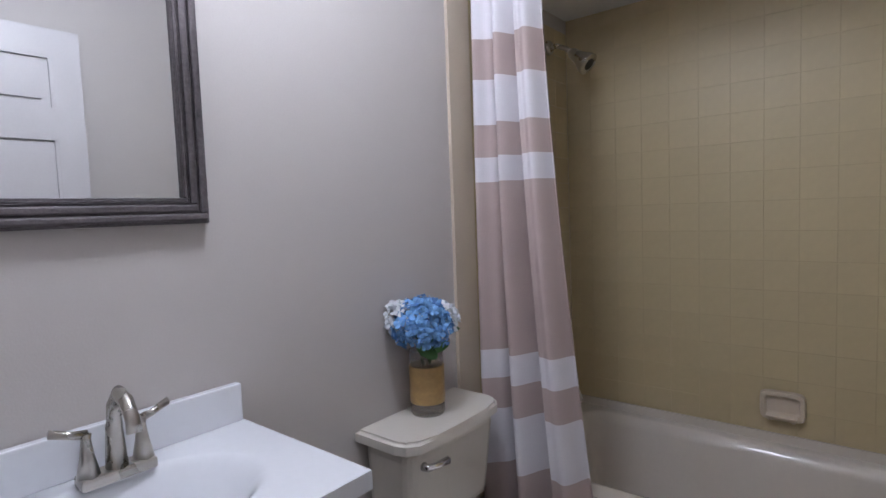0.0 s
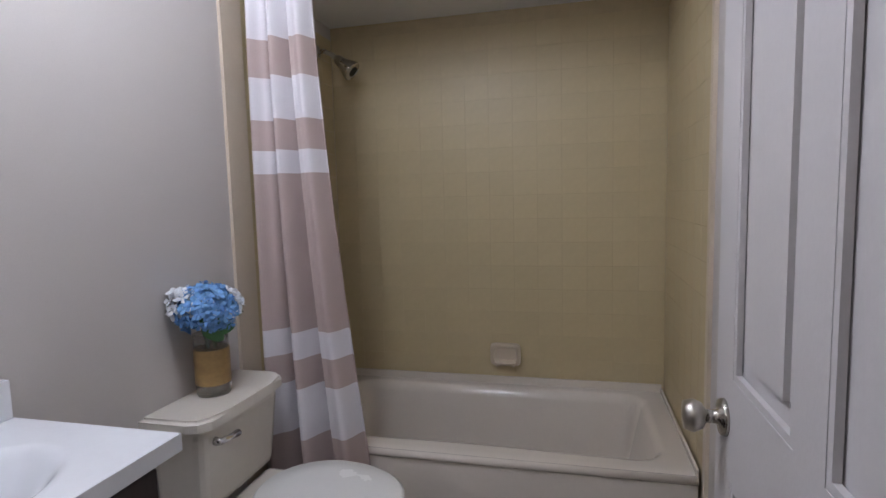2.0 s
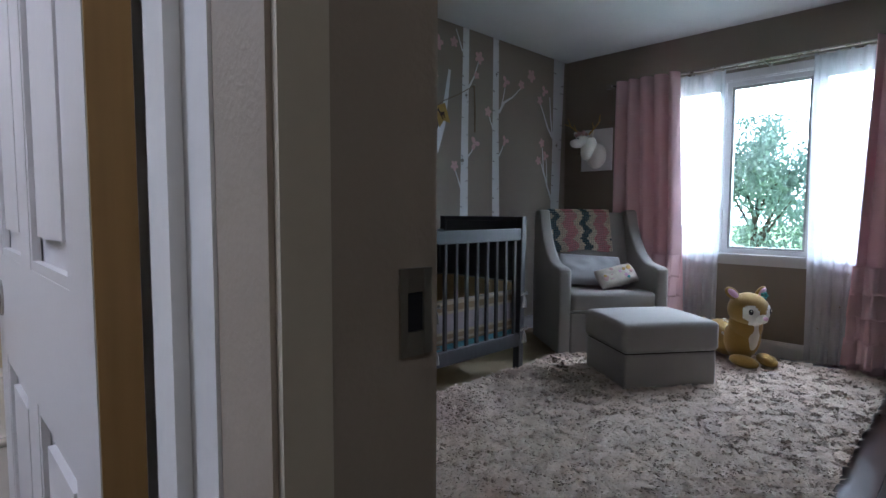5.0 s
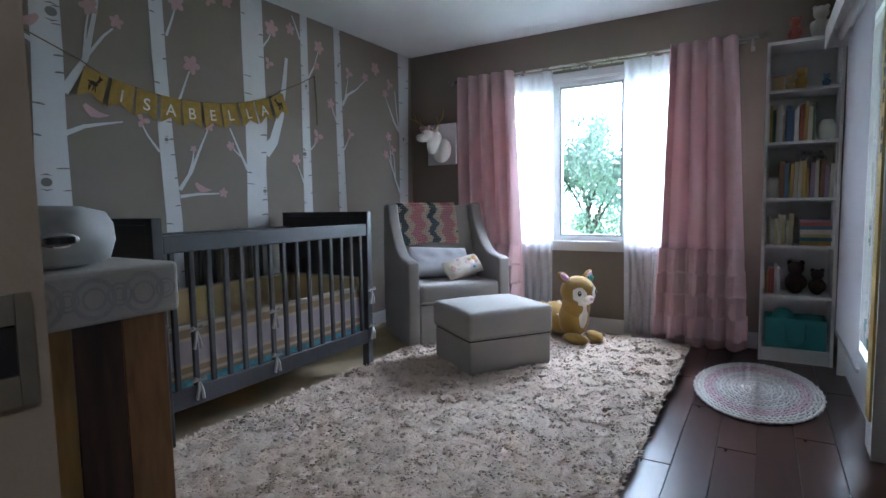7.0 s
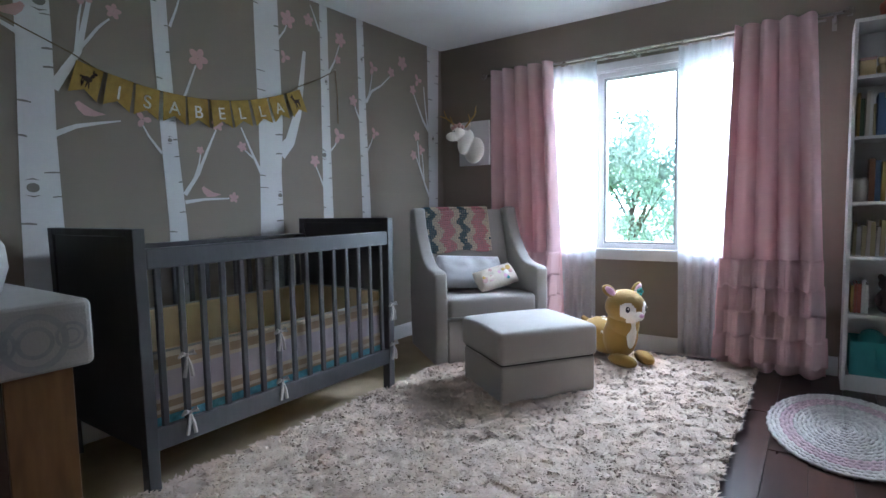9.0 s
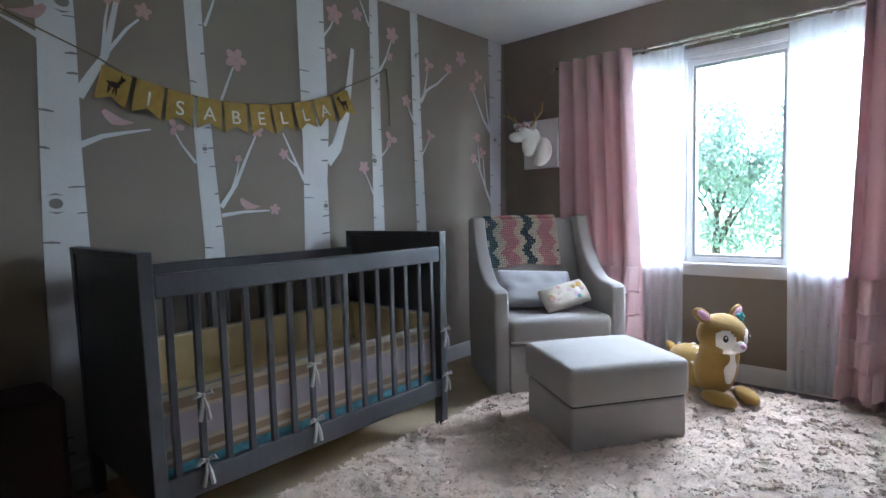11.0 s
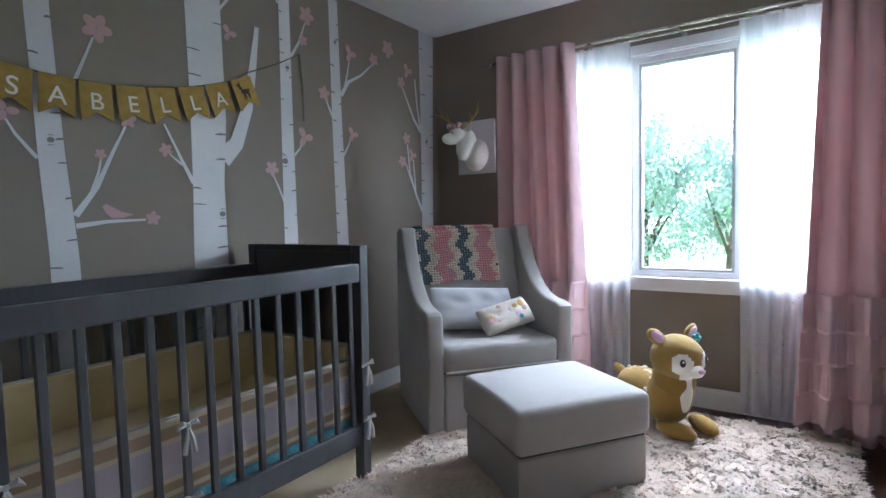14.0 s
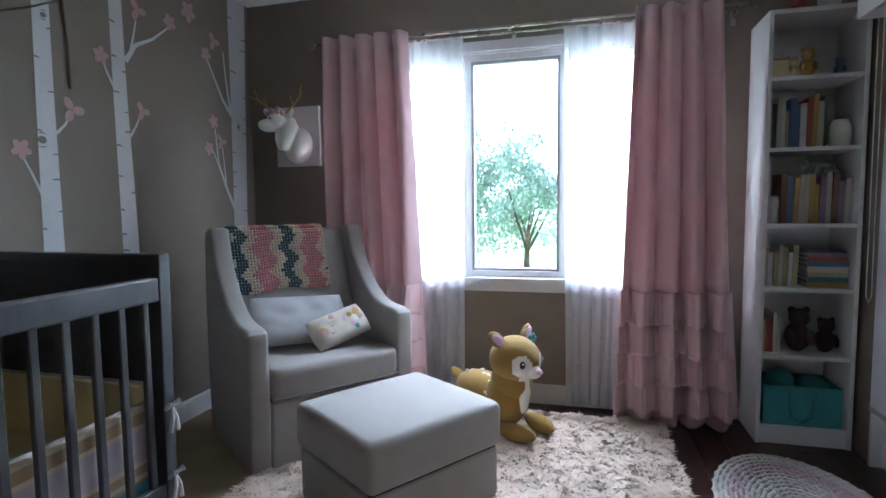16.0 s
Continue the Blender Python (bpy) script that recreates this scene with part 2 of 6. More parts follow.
pk.links.new(pk_mx.outputs[0], pk.nodes["Material Output"].inputs[0])
M["sheer"] = sheer_mat("white_sheer_voile", (0.88, 0.91, 0.95), 0.42)
TP, WH = (0.46, 0.365, 0.335), (0.70, 0.67, 0.69)
M["showercloth"] = bands(mat("striped_shower_cloth", (1, 1, 1), 0.85, 0.05, 6, 0.3, 300), 2, 2.0, [WH, TP] * 5 + [WH],
                         [0.0, 0.15, 0.2265, 0.314, 0.3665, 0.4105, 0.6835, 0.7225, 0.773, 0.8425, 0.9055])
M["bumper"] = bands(mat("striped_bumper_cotton", (1, 1, 1), 0.9, 0.06, 8, 0.25, 400), 2, 0.26,
                    [(0.42, 0.31, 0.20), (0.66, 0.58, 0.44), (0.42, 0.31, 0.20), (0.66, 0.58, 0.44), (0.52, 0.47, 0.52), (0.66, 0.58, 0.44), (0.42, 0.31, 0.20), (0.66, 0.58, 0.44)],
                    [0.0, 0.10, 0.16, 0.26, 0.32, 0.70, 0.76, 0.90], -0.29)


# ---- building helpers ----
def bm_box(bm, x0, x1, y0, y1, z0, z1, bevel=0.0, seg=2):
    r = bmesh.ops.create_cube(bm, size=1.0)
    vs = r["verts"]
    for v in vs:
        v.co = Vector(((x0 + x1) / 2 + v.co.x * (x1 - x0), (y0 + y1) / 2 + v.co.y * (y1 - y0), (z0 + z1) / 2 + v.co.z * (z1 - z0)))
    if bevel:
        es = {e for v in vs for e in v.link_edges}
        bmesh.ops.bevel(bm, geom=list(es), offset=bevel, segments=seg, affect="EDGES", profile=0.5)
    return bm


def box(x0, x1, y0, y1, z0, z1, bevel=0.0, seg=2):
    return bm_box(bmesh.new(), x0, x1, y0, y1, z0, z1, bevel, seg)


def lathe(profile, steps=24, at=(0, 0, 0), turn=None):
    """A solid of revolution about z: profile is a run of (radius, height)."""
    bm = bmesh.new()
    rings = []
    for r, h in profile:
        rings.append([bm.verts.new((max(r, 1e-4) * math.cos(2 * math.pi * k / steps), max(r, 1e-4) * math.sin(2 * math.pi * k / steps), h)) for k in range(steps)])
    for a, b in zip(rings, rings[1:]):
        for k in range(steps):
            bm.faces.new((a[k], a[(k + 1) % steps], b[(k + 1) % steps], b[k]))
    bm.faces.new(rings[0][::-1]), bm.faces.new(rings[-1])
    m = Matrix.Translation(at) @ (turn or Matrix())
    bmesh.ops.transform(bm, matrix=m, verts=bm.verts)
    bmesh.ops.recalc_face_normals(bm, faces=bm.faces)
    return bm


def tube(points, radii, steps=10, bm=None):
    """A round bar swept along points, with a radius each."""
    bm = bm or bmesh.new()
    pts = [Vector(p) for p in points]
    if not isinstance(radii, (list, tuple)):
        radii = [radii] * len(pts)
    rings, up = [], Vector((0.123, 0.456, 0.88)).normalized()
    for i, p in enumerate(pts):
        d = (pts[min(i + 1, len(pts) - 1)] - pts[max(i - 1, 0)]).normalized()
        a = d.cross(up).normalized()
        b = d.cross(a)
        rings.append([bm.verts.new(p + radii[i] * (a * math.cos(2 * math.pi * k / steps) + b * math.sin(2 * math.pi * k / steps))) for k in range(steps)])
    for a, b in zip(rings, rings[1:]):
        for k in range(steps):
            bm.faces.new((a[k], a[(k + 1) % steps], b[(k + 1) % steps], b[k]))
    bm.faces.new(rings[0][::-1]), bm.faces.new(rings[-1])
    bmesh.ops.recalc_face_normals(bm, faces=bm.faces)
    return bm


def blob(bm, at, size, turn=(0, 0, 0), seg=20, mi=0):
    """An ellipsoid added to bm, with material slot mi."""
    r = bmesh.ops.create_uvsphere(bm, u_segments=seg, v_segments=seg * 2 // 3, radius=1.0,
                                  matrix=Matrix.Translation(at) @ Euler([radians(a) for a in turn]).to_matrix().to_4x4() @ Matrix.Diagonal((*size, 1)))
    for f in {f for v in r["verts"] for f in v.link_faces}:
        f.material_index = mi
    return bm


def plate(outline, y, thick, axis="y", bm=None):
    """A flat plate with an outline in (across, up): across is x for axis y, and y for axis x; it is thick towards the room (minus)."""
    bm = bm or bmesh.new()
    f = (lambda a, b, d: (a, y - d, b)) if axis == "y" else (lambda a, b, d: (y - d, a, b))
    lo = [bm.verts.new(f(a, b, 0)) for a, b in outline]
    hi = [bm.verts.new(f(a, b, thick)) for a, b in outline]
    n = len(lo)
    fs = [bm.faces.new(lo), bm.faces.new(hi[::-1])] + [bm.faces.new((lo[k], hi[k], hi[(k + 1) % n], lo[(k + 1) % n])) for k in range(n)]
    bmesh.ops.recalc_face_normals(bm, faces=fs)
    return bm


def part(name, bm, material, parent=None, label="", smooth=False, m=None):
    me = bpy.data.meshes.new(name)
    if m is not None:
        bmesh.ops.transform(bm, matrix=m, verts=bm.verts)
    bm.to_mesh(me)
    bm.free()
    for k in material if isinstance(material, (list, tuple)) else [material]:
        me.materials.append(M[k])
    if smooth:
        me.polygons.foreach_set("use_smooth", [True] * len(me.polygons))
    ob = new(name, me)
    if parent:
        ob.parent = parent
    if label:
        tagged(ob, label)
    return ob


def grid_mesh(name, verts, nu, nv, material, parent=None, thick=0.0, label=""):
    """A cloth-like sheet from nu x nv places."""
    faces = [(i * nv + j, (i + 1) * nv + j, (i + 1) * nv + j + 1, i * nv + j + 1) for i in range(nu - 1) for j in range(nv - 1)]
    me = bpy.data.meshes.new(name)
    me.from_pydata([tuple(v) for v in verts], [], faces)
    me.materials.append(M[material])
    me.polygons.foreach_set("use_smooth", [True] * len(me.polygons))
    ob = new(name, me)
    ob.parent = parent
    if thick:
        s = ob.modifiers.new("thickness", "SOLIDIFY")
        s.thickness, s.offset = thick, 0
    if label:
        tagged(ob, label)
    return ob


def thing(name, at=(0, 0, 0), rz=0.0, label="", category="", group="", kind=""):
    e = new(name)
    e.matrix_basis = pose(*at, 0, 0, rz)
    return tagged(e, label, category, group, kind)


def structure(name, bm, material, label, parent=None):
    return tagged(part(name, bm, material, parent), label, name.split("_")[0], kind="structure")


def multi(*boxes):
    bm = bmesh.new()
    for b in boxes:
        bm_box(bm, *b)
    return bm


# ---- structure ----
H = 2.43
BX0, BX1, BY0, BY1 = -0.75, 0.785, -0.39, 1.925
NX0, NX1, NY1 = 0.78, 4.945, 2.05

structure("floor_nursery", box(0.69, 5.1, -2.2, 2.2, -0.12, -0.012), "subfloor", "dark floor base under the wooden planks")
structure("floor_hall", box(-1.15, 0.688, -2.1, -0.445, -0.12, -0.012), "subfloor", "dark floor base under the hall planks")
structure("floor_bath", box(-0.9, 0.785, -0.443, 2.05, -0.12, -0.006), "grout", "grouted bathroom floor bed")
structure("ceiling_nursery", box(0.69, 5.1, -2.2, 2.2, H, H + 0.1), "ceiling", "white painted nursery ceiling")
structure("ceiling_bath", multi((-0.9, 0.785, -0.49, 1.13, H, H + 0.1), (BX0, BX1, 1.13, BY1, 2.10, 2.2)), "ceiling", "white bathroom ceiling with lowered tub soffit")
structure("wall_soffit", box(BX0, BX1, 1.118, 1.13, 2.10, H), "bathwall", "beige painted soffit face over the bathtub")
structure("ceiling_hall", box(-1.15, 0.688, -2.1, -0.492, H, H + 0.1), "ceiling", "white hall ceiling")

structure("wall_bath_west", box(-0.87, BX0, -0.49, 2.05, 0, H), "bathwall", "beige painted bathroom wall beside the vanity")
structure("wall_bath_north", box(BX0, BX1, BY1, 2.05, 0, H), "grout", "tiled bathroom wall behind the bathtub")
structure("wall_bath_east", multi((BX1, 0.80, -0.37, 1.118, 0, H)), "bathwall", "beige painted bathroom wall behind the door")
structure("wall_tub_east", box(BX1, 0.80, 1.12, 2.05, 0, H), "grout", "tile bed on the end wall of the bathtub")
structure("wall_bath_south", multi((BX0, 0.105, -0.49, BY0, 0, H), (0.105, 0.685, -0.49, BY0, 2.06, H)), "bathwall", "beige wall pierced by the bathroom doorway")
structure("wall_nursery_west", multi((0.802, 0.812, -0.37, 2.05, 0, H)), "taupe", "taupe painted nursery wall beside the doorway")
structure("wall_door_pier", multi((0.664, 0.775, -0.555, -0.493, 0, H), (0.690, 0.775, -0.493, -0.372, 0, H), (0.69, 0.80, -1.34, -0.5555, 2.06, H), (0.69, 0.80, -2.1, -1.342, 0, H)), "hallwall", "brownish hall wall around the nursery doorway")
structure("wall_nursery_north", box(0.69, 5.1, NY1, 2.17, 0, H), "taupe", "taupe feature wall behind the crib")
WY0, WY1, WZ0, WZ1 = -0.50, 1.20, 0.735, 2.07
structure("wall_nursery_east", multi((NX1, 5.1, -1.30, WY0, 0, H), (NX1, 5.1, WY1, NY1, 0, H), (NX1, 5.1, WY0, WY1, 0, WZ0), (NX1, 5.1, WY0, WY1, WZ1, H)), "taupe", "taupe painted wall with the large window")
DX0, DX1 = 3.46, 4.50
structure("wall_nursery_south", multi((3.30, DX0 - 0.07, -1.40, -1.262, 0, H), (DX1 + 0.02, NX1, -1.40, -1.262, 0, H), (DX0 - 0.07, DX1 + 0.02, -1.40, -1.262, 2.12, H)), "taupe", "taupe wall pierced by the glazed door")
structure("wall_alcove", multi((3.302, 3.42, -2.1, -1.402, 0, H), (0.80, 3.42, -2.2, -2.102, 0, H)), "taupe", "taupe walls of the nursery entry alcove")
structure("wall_hall", multi((-1.15, -1.05, -2.1, -0.49, 0, H), (-1.15, 0.688, -2.2, -2.102, 0, H), (-1.05, -0.872, -0.49, -0.39, 0, H)), "hallwall", "brownish painted hall walls")

# trim
structure("trim_bath_doorway", multi((0.662, 0.683, -0.492, -0.392, 0, 2.06), (0.105, 0.123, -0.492, -0.385, 0, 2.06), (0.123, 0.662, -0.492, -0.385, 2.042, 2.06),
          (0.652, 0.6615, -0.452, -0.415, 0, 2.03), (0.055, 0.118, -0.505, -0.4925, 0, 2.09)), "trim", "white painted bathroom door jamb and stop")
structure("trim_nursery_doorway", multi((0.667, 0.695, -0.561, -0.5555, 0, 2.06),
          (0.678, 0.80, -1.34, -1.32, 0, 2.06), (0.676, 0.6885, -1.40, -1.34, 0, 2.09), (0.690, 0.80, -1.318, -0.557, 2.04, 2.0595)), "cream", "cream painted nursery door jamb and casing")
structure("trim_alcove_edge", multi((3.285, 3.3015, -1.372, -1.245, 0, H), (3.286, DX0 - 0.07, -1.2615, -1.248, 0, H)), "trim", "white boards on the wall end beside the door")
structure("baseboard_north", multi((0.815, NX1, NY1 - 0.014, NY1 - 0.001, 0.0, 0.10), (0.815, NX1, NY1 - 0.010, NY1 - 0.001, 0.1005, 0.115)), "trim", "white baseboard along the feature wall")
structure("baseboard_east", multi((NX1 - 0.014, NX1 - 0.001, -0.84, NY1 - 0.016, 0.0, 0.10), (NX1 - 0.010, NX1 - 0.001, -0.84, NY1 - 0.016, 0.1005, 0.115)), "trim", "white baseboard under the window")
structure("baseboard_bath", multi((BX1 - 0.013, BX1 - 0.001, -0.36, 1.11, 0, 0.09)), "trim", "white baseboard behind the bathroom door")
structure("tile_trim", multi((BX0 + 0.0005, BX0 + 0.012, 1.055, 1.17, 0, 2.095), (BX1 - 0.012, BX1 - 0.0005, 1.105, 1.135, 0, 2.095)), "bullnose", "cream bullnose edge of the tub tiling")

# ---- nursery window and outdoors ----
win = tagged(new("window_1"), "white three-part window with a blown bright daylight view", "window", kind="structure")
wx0, wx1 = 4.965, 5.035


def light_frame(y0, y1, z0, z1, w, inner_w, parent):
    fr = part("window_frame", multi((wx0, wx1, y0, y0 + w, z0, z1), (wx0, wx1, y1 - w, y1, z0, z1), (wx0, wx1, y0 + w, y1 - w, z0, z0 + w), (wx0, wx1, y0 + w, y1 - w, z1 - w, z1)), "trim", parent)
    a, b, c, d = y0 + w, y1 - w, z0 + w, z1 - w
    sash = part("sash", multi((wx0 + 0.012, wx1 - 0.012, a, a + inner_w, c, d), (wx0 + 0.012, wx1 - 0.012, b - inner_w, b, c, d),
                (wx0 + 0.012, wx1 - 0.012, a + inner_w, b - inner_w, c, c + inner_w), (wx0 + 0.012, wx1 - 0.012, a + inner_w, b - inner_w, d - inner_w, d)), "applgrey", fr)
    pane = part("pane", box(wx0 + 0.03, wx0 + 0.034, a + inner_w, b - inner_w, c + inner_w, d - inner_w), "glass", fr)
    pane.visible_shadow = False
    return fr


light_frame(0.062, 0.640, 0.735, 2.02, 0.035, 0.016, win)
light_frame(0.645, WY1, 0.735, 2.02, 0.035, 0.014, win)
light_frame(WY0, 0.057, 0.735, 2.02, 0.035, 0.014, win)
part("window_head", multi((4.95, 5.05, WY0, WY1, 2.022, WZ1), (4.931, 4.9445, WY0 - 0.06, WY1 + 0.06, 2.03, 2.085)), "trim", win)
part("window_sill", multi((4.90, 5.05, WY0 - 0.06, WY1 + 0.06, 0.705, 0.7345), (4.925, 4.9445, WY0 - 0.04, WY1 + 0.04, 0.655, 0.7045)), "trim", win)

structure("ground", box(5.4, 400, -300, 300, -1.2, -0.9), "lawn", "mown green lawn outside the window")
structure("backdrop", box(90, 90.5, -160, 160, -6, 110), "glow", "bright hazy white sky beyond the garden")
rnd = random.Random(5)


def tree(name, at, trunk_h, crown, count, leaf, label, seed):
    """A tapered trunk with limbs and a crown of many leaf clumps."""
    r = random.Random(seed)
    t = thing(name, at, 0, label, "tree")
    bm = tube([(0, 0, 0), (0.03, 0.02, trunk_h * 0.5), (0, 0, trunk_h)], [0.11, 0.08, 0.05])
    for k in range(7):
        a = r.uniform(0, 6.28)
        h = trunk_h * r.uniform(0.6, 1)
        tube([(0, 0, h), (crown[0] * 0.4 * math.cos(a), crown[1] * 0.4 * math.sin(a), h + crown[2] * 0.5), (crown[0] * 0.75 * math.cos(a), crown[1] * 0.75 * math.sin(a), h + crown[2] * r.uniform(0.6, 1.2))], [0.04, 0.025, 0.01], 6, bm)
    part("trunk", bm, "treebark", t)
    vs, fs = [], []
    centres = [(r.gauss(0, 0.45), r.gauss(0, 0.45), r.gauss(0, 0.45)) for _ in range(26)]
    for k in range(count):
        c = centres[k % len(centres)]
        p = Vector((crown[0] * (c[0] + r.gauss(0, 0.17)), crown[1] * (c[1] + r.gauss(0, 0.17)), trunk_h + crown[2] * (0.75 + c[2] + r.gauss(0, 0.17))))
        e = Euler((r.uniform(0, 6.3), r.uniform(0, 6.3), r.uniform(0, 6.3)))
        s = leaf * r.uniform(0.6, 1.3)
        n0 = len(vs)
        for q in ((-1, 0, 0), (0, 0.5, 0.15), (1, 0, 0), (0, -0.5, 0.15)):
            v = Vector(q) * s
            v.rotate(e)
            vs.append(tuple(p + v))
        fs.append((n0, n0 + 1, n0 + 2, n0 + 3))
    me = bpy.data.meshes.new("crown")
    me.from_pydata(vs, [], fs)
    me.materials.append(M["foliage"])
    ob = new("crown", me)
    ob.parent = t
    return t


tree("tree", (12.4, 2.45, -0.9), 1.9, (0.95, 0.80, 1.2), 9000, 0.05, "leafy green garden tree on the lawn", 1)
tree("tree", (15.5, 1.35, -0.9), 1.2, (1.3, 1.15, 1.5), 9000, 0.06, "broad low green tree on the lawn", 2)
tree("tree", (19.0, -0.6, -0.9), 0.9, (1.6, 1.5, 0.9), 7000, 0.07, "small rounded tree on the far lawn", 3)

# ---- curtains ----
def drape(name, y0t, y1t, y0b, y1b, zt, zb, x, folds, amp, material, parent, phase=0.0, nu=90, nv=26, thick=0.003, amp_top=0.5, label="", flare=0.0):
    vs = []
    for i in range(nu):
        u = i / (nu - 1)
        for j in range(nv):
            w = j / (nv - 1)
            y = (y0t + (y1t - y0t) * u) * (1 - w) + (y0b + (y1b - y0b) * u) * w
            a = amp * (amp_top + (1 - amp_top) * w)
            s = math.sin(2 * math.pi * folds * u + phase + 0.5 * math.sin(3 * w + u * 5))
            d = a * (s + 0.22 * math.sin(2 * math.pi * folds * 1.7 * u + 1.7 + 2 * w))
            vs.append((x - d - flare * w, y + 0.25 * a * math.cos(2 * math.pi * folds * u + phase), zt + (zb - zt) * w))
    return grid_mesh(name, vs, nu, nv, material, parent, thick, label)


def ruffle(y0, y1, x, top, bottom, folds, phase, parent, seed):
    """One gathered tier: it follows the folds of the panel and stands out at its fluttering lower edge."""
    r = random.Random(seed)
    p1, p2, p3 = (r.uniform(0, 6.28) for _ in range(3))
    nu, nv, vs = 150, 12, []
    for i in range(nu):
        u = i / (nu - 1)
        big = math.sin(2 * math.pi * folds * u + phase + 0.5 * math.sin(3 * (2.135 - top) / 2.11 + u * 5))
        fine = math.sin(2 * math.pi * folds * 3.3 * u + p1) + 0.6 * math.sin(2 * math.pi * folds * 5.1 * u + p2)
        for j in range(nv):
            w = j / (nv - 1)
            out = 0.044 * big + (0.012 + 0.040 * w ** 0.8) + 0.0075 * (0.25 + w) * fine
            if j == 0:
                out += 0.008
            z = top + (bottom - top) * w + 0.008 * w * math.sin(2 * math.pi * folds * 1.3 * u + p3) + 0.004 * w * fine
            vs.append((x - out, y0 + (y1 - y0) * u + 0.006 * w * fine, z))
    return grid_mesh("ruffle", vs, nu, nv, "pink", parent, 0.003)


def pink_curtain(y0t, y1t, y0b, y1b, folds, phase, label):
    c = thing("curtain", (0, 0, 0), 0, label, "curtain", "pink window curtains")
    drape("panel", y0t, y1t, y0b, y1b, 2.118, 0.025, 4.738, folds, 0.052, "pink", c, phase, nu=160, amp_top=0.72)
    side = math.copysign(1, y0t - y1t)
    for k in range(4):
        top = 0.715 - 0.150 * k
        f = (2.13 - top) / 2.08
        sp = side * (0.006 + 0.003 * k)
        ruffle(y0t + (y0b - y0t) * f + sp, y1t + (y1b - y1t) * f - sp, 4.722 - 0.004 * k, top, top - 0.172, folds, phase, c, k + int(folds * 10))
    return c


pink_curtain(1.405, 0.92, 1.40, 0.835, 4.6, 0.6, "dusty pink cotton curtain with ruffled hem hanging from rod")
pink_curtain(-0.27, -0.675, -0.205, -0.775, 4.4, 2.0, "dusty pink cotton curtain with ruffles beside the bookcase")


def sheer_curtain(y0t, y1t, y0b, y1b, folds, ph, label):
    c = thing("sheer_curtain", (0, 0, 0), 0, label, "curtain", "sheer window curtains")
    drape("panel", y0t, y1t, y0b, y1b, 2.105, 0.03, 4.875, folds, 0.014, "sheer", c, ph, 80, 20, 0.0)
    r = random.Random(3 + int(folds * 10))
    bm = bmesh.new()
    for k in range(14):
        u, w = r.uniform(0.05, 0.95), r.uniform(0.05, 0.95)
        y = (y0t + (y1t - y0t) * u) * (1 - w) + (y0b + (y1b - y0b) * u) * w
        blob(bm, (4.853, y, 2.105 - 2.07 * w), (0.003, 0.005, 0.005), seg=8)
    tagged(part("bead", bm, "steel", c, "small dark beads sewn on voile"), kind="stuff")
    return c


sheer_curtain(0.99, 0.625, 1.0, 0.635, 5.3, 0.3, "white beaded voile curtain hanging before window")
sheer_curtain(0.075, -0.31, 0.05, -0.24, 5.6, 1.3, "white beaded voile curtain gathered at window edge")

rod = thing("curtain_rod", (0, 0, 0), 0, "slim silver double curtain rod with glass finials", "curtain rod")
part("front_rod", tube([(4.79, 1.50, 2.105), (4.79, -0.80, 2.105)], 0.008), "nickel", rod, smooth=True)
part("back_rod", tube([(4.875, 1.40, 2.10), (4.875, -0.72, 2.10)], 0.006), "nickel", rod, smooth=True)
for y in (1.525, -0.825):
    part("finial", blob(bmesh.new(), (4.79, y, 2.105), (0.024, 0.024, 0.024)), "glass", rod, "clear faceted glass ball", True)
for y in (1.46, 0.35, -0.76):
    part("bracket", multi((4.782, 4.944, y - 0.006, y + 0.006, 2.088, 2.096), (4.938, 4.9445, y - 0.012, y + 0.012, 2.05, 2.12)), "nickel", rod)

# ---- wall mural, set on the feature wall ----
MY = NY1 - 0.0005
mural = thing("wall_mural", (0, 0, 0), 0, "white birch tree decals with pink blossoms and birds", "wall decal")


def limb(points, w0, w1, depth=0.0016):
    """A tapering painted branch along points (x, z)."""
    n = len(points)
    left, right = [], []
    for i, (a, b) in enumerate(points):
        p, q = points[max(i - 1, 0)], points[min(i + 1, n - 1)]
        d = Vector((q[0] - p[0], q[1] - p[1])).normalized()
        w = w0 + (w1 - w0) * i / (n - 1)
        left.append((a - d.y * w, b + d.x * w)), right.append((a + d.y * w, b - d.x * w))
    return plate(left + right[::-1], MY, depth)


def ellipse(cx, cz, a, b, turn=0.0, n=14):
    c, s = math.cos(turn), math.sin(turn)
    return [(cx + a * math.cos(t) * c - b * math.sin(t) * s, cz + a * math.cos(t) * s + b * math.sin(t) * c) for t in (2 * math.pi * k / n for k in range(n))]


def blossom(x, z, s, n=5, seed=0):
    bm = bmesh.new()
    for k in range(n):
        t = 2 * math.pi * k / n + seed
        plate(ellipse(x + s * 0.55 * math.cos(t), z + s * 0.55 * math.sin(t), s * 0.50, s * 0.34, t), MY, 0.0022, bm=bm)
    part("blossom", bm, "decalpink", mural)


def bird(x, z, s, flip=1):
    bm = plate([(x - flip * s, z + s * 0.55), (x - flip * s * 0.75, z + s * 0.75), (x - flip * s * 0.45, z + s * 0.55), (x + flip * s * 0.3, z + s * 0.15), (x + flip * s * 1.1, z - s * 0.05), (x + flip * s * 0.3, z - s * 0.3), (x - flip * s * 0.4, z - s * 0.3), (x - flip * s * 0.8, z + s * 0.1)], MY, 0.0024)
    part("bird", bm, "decalpink", mural)


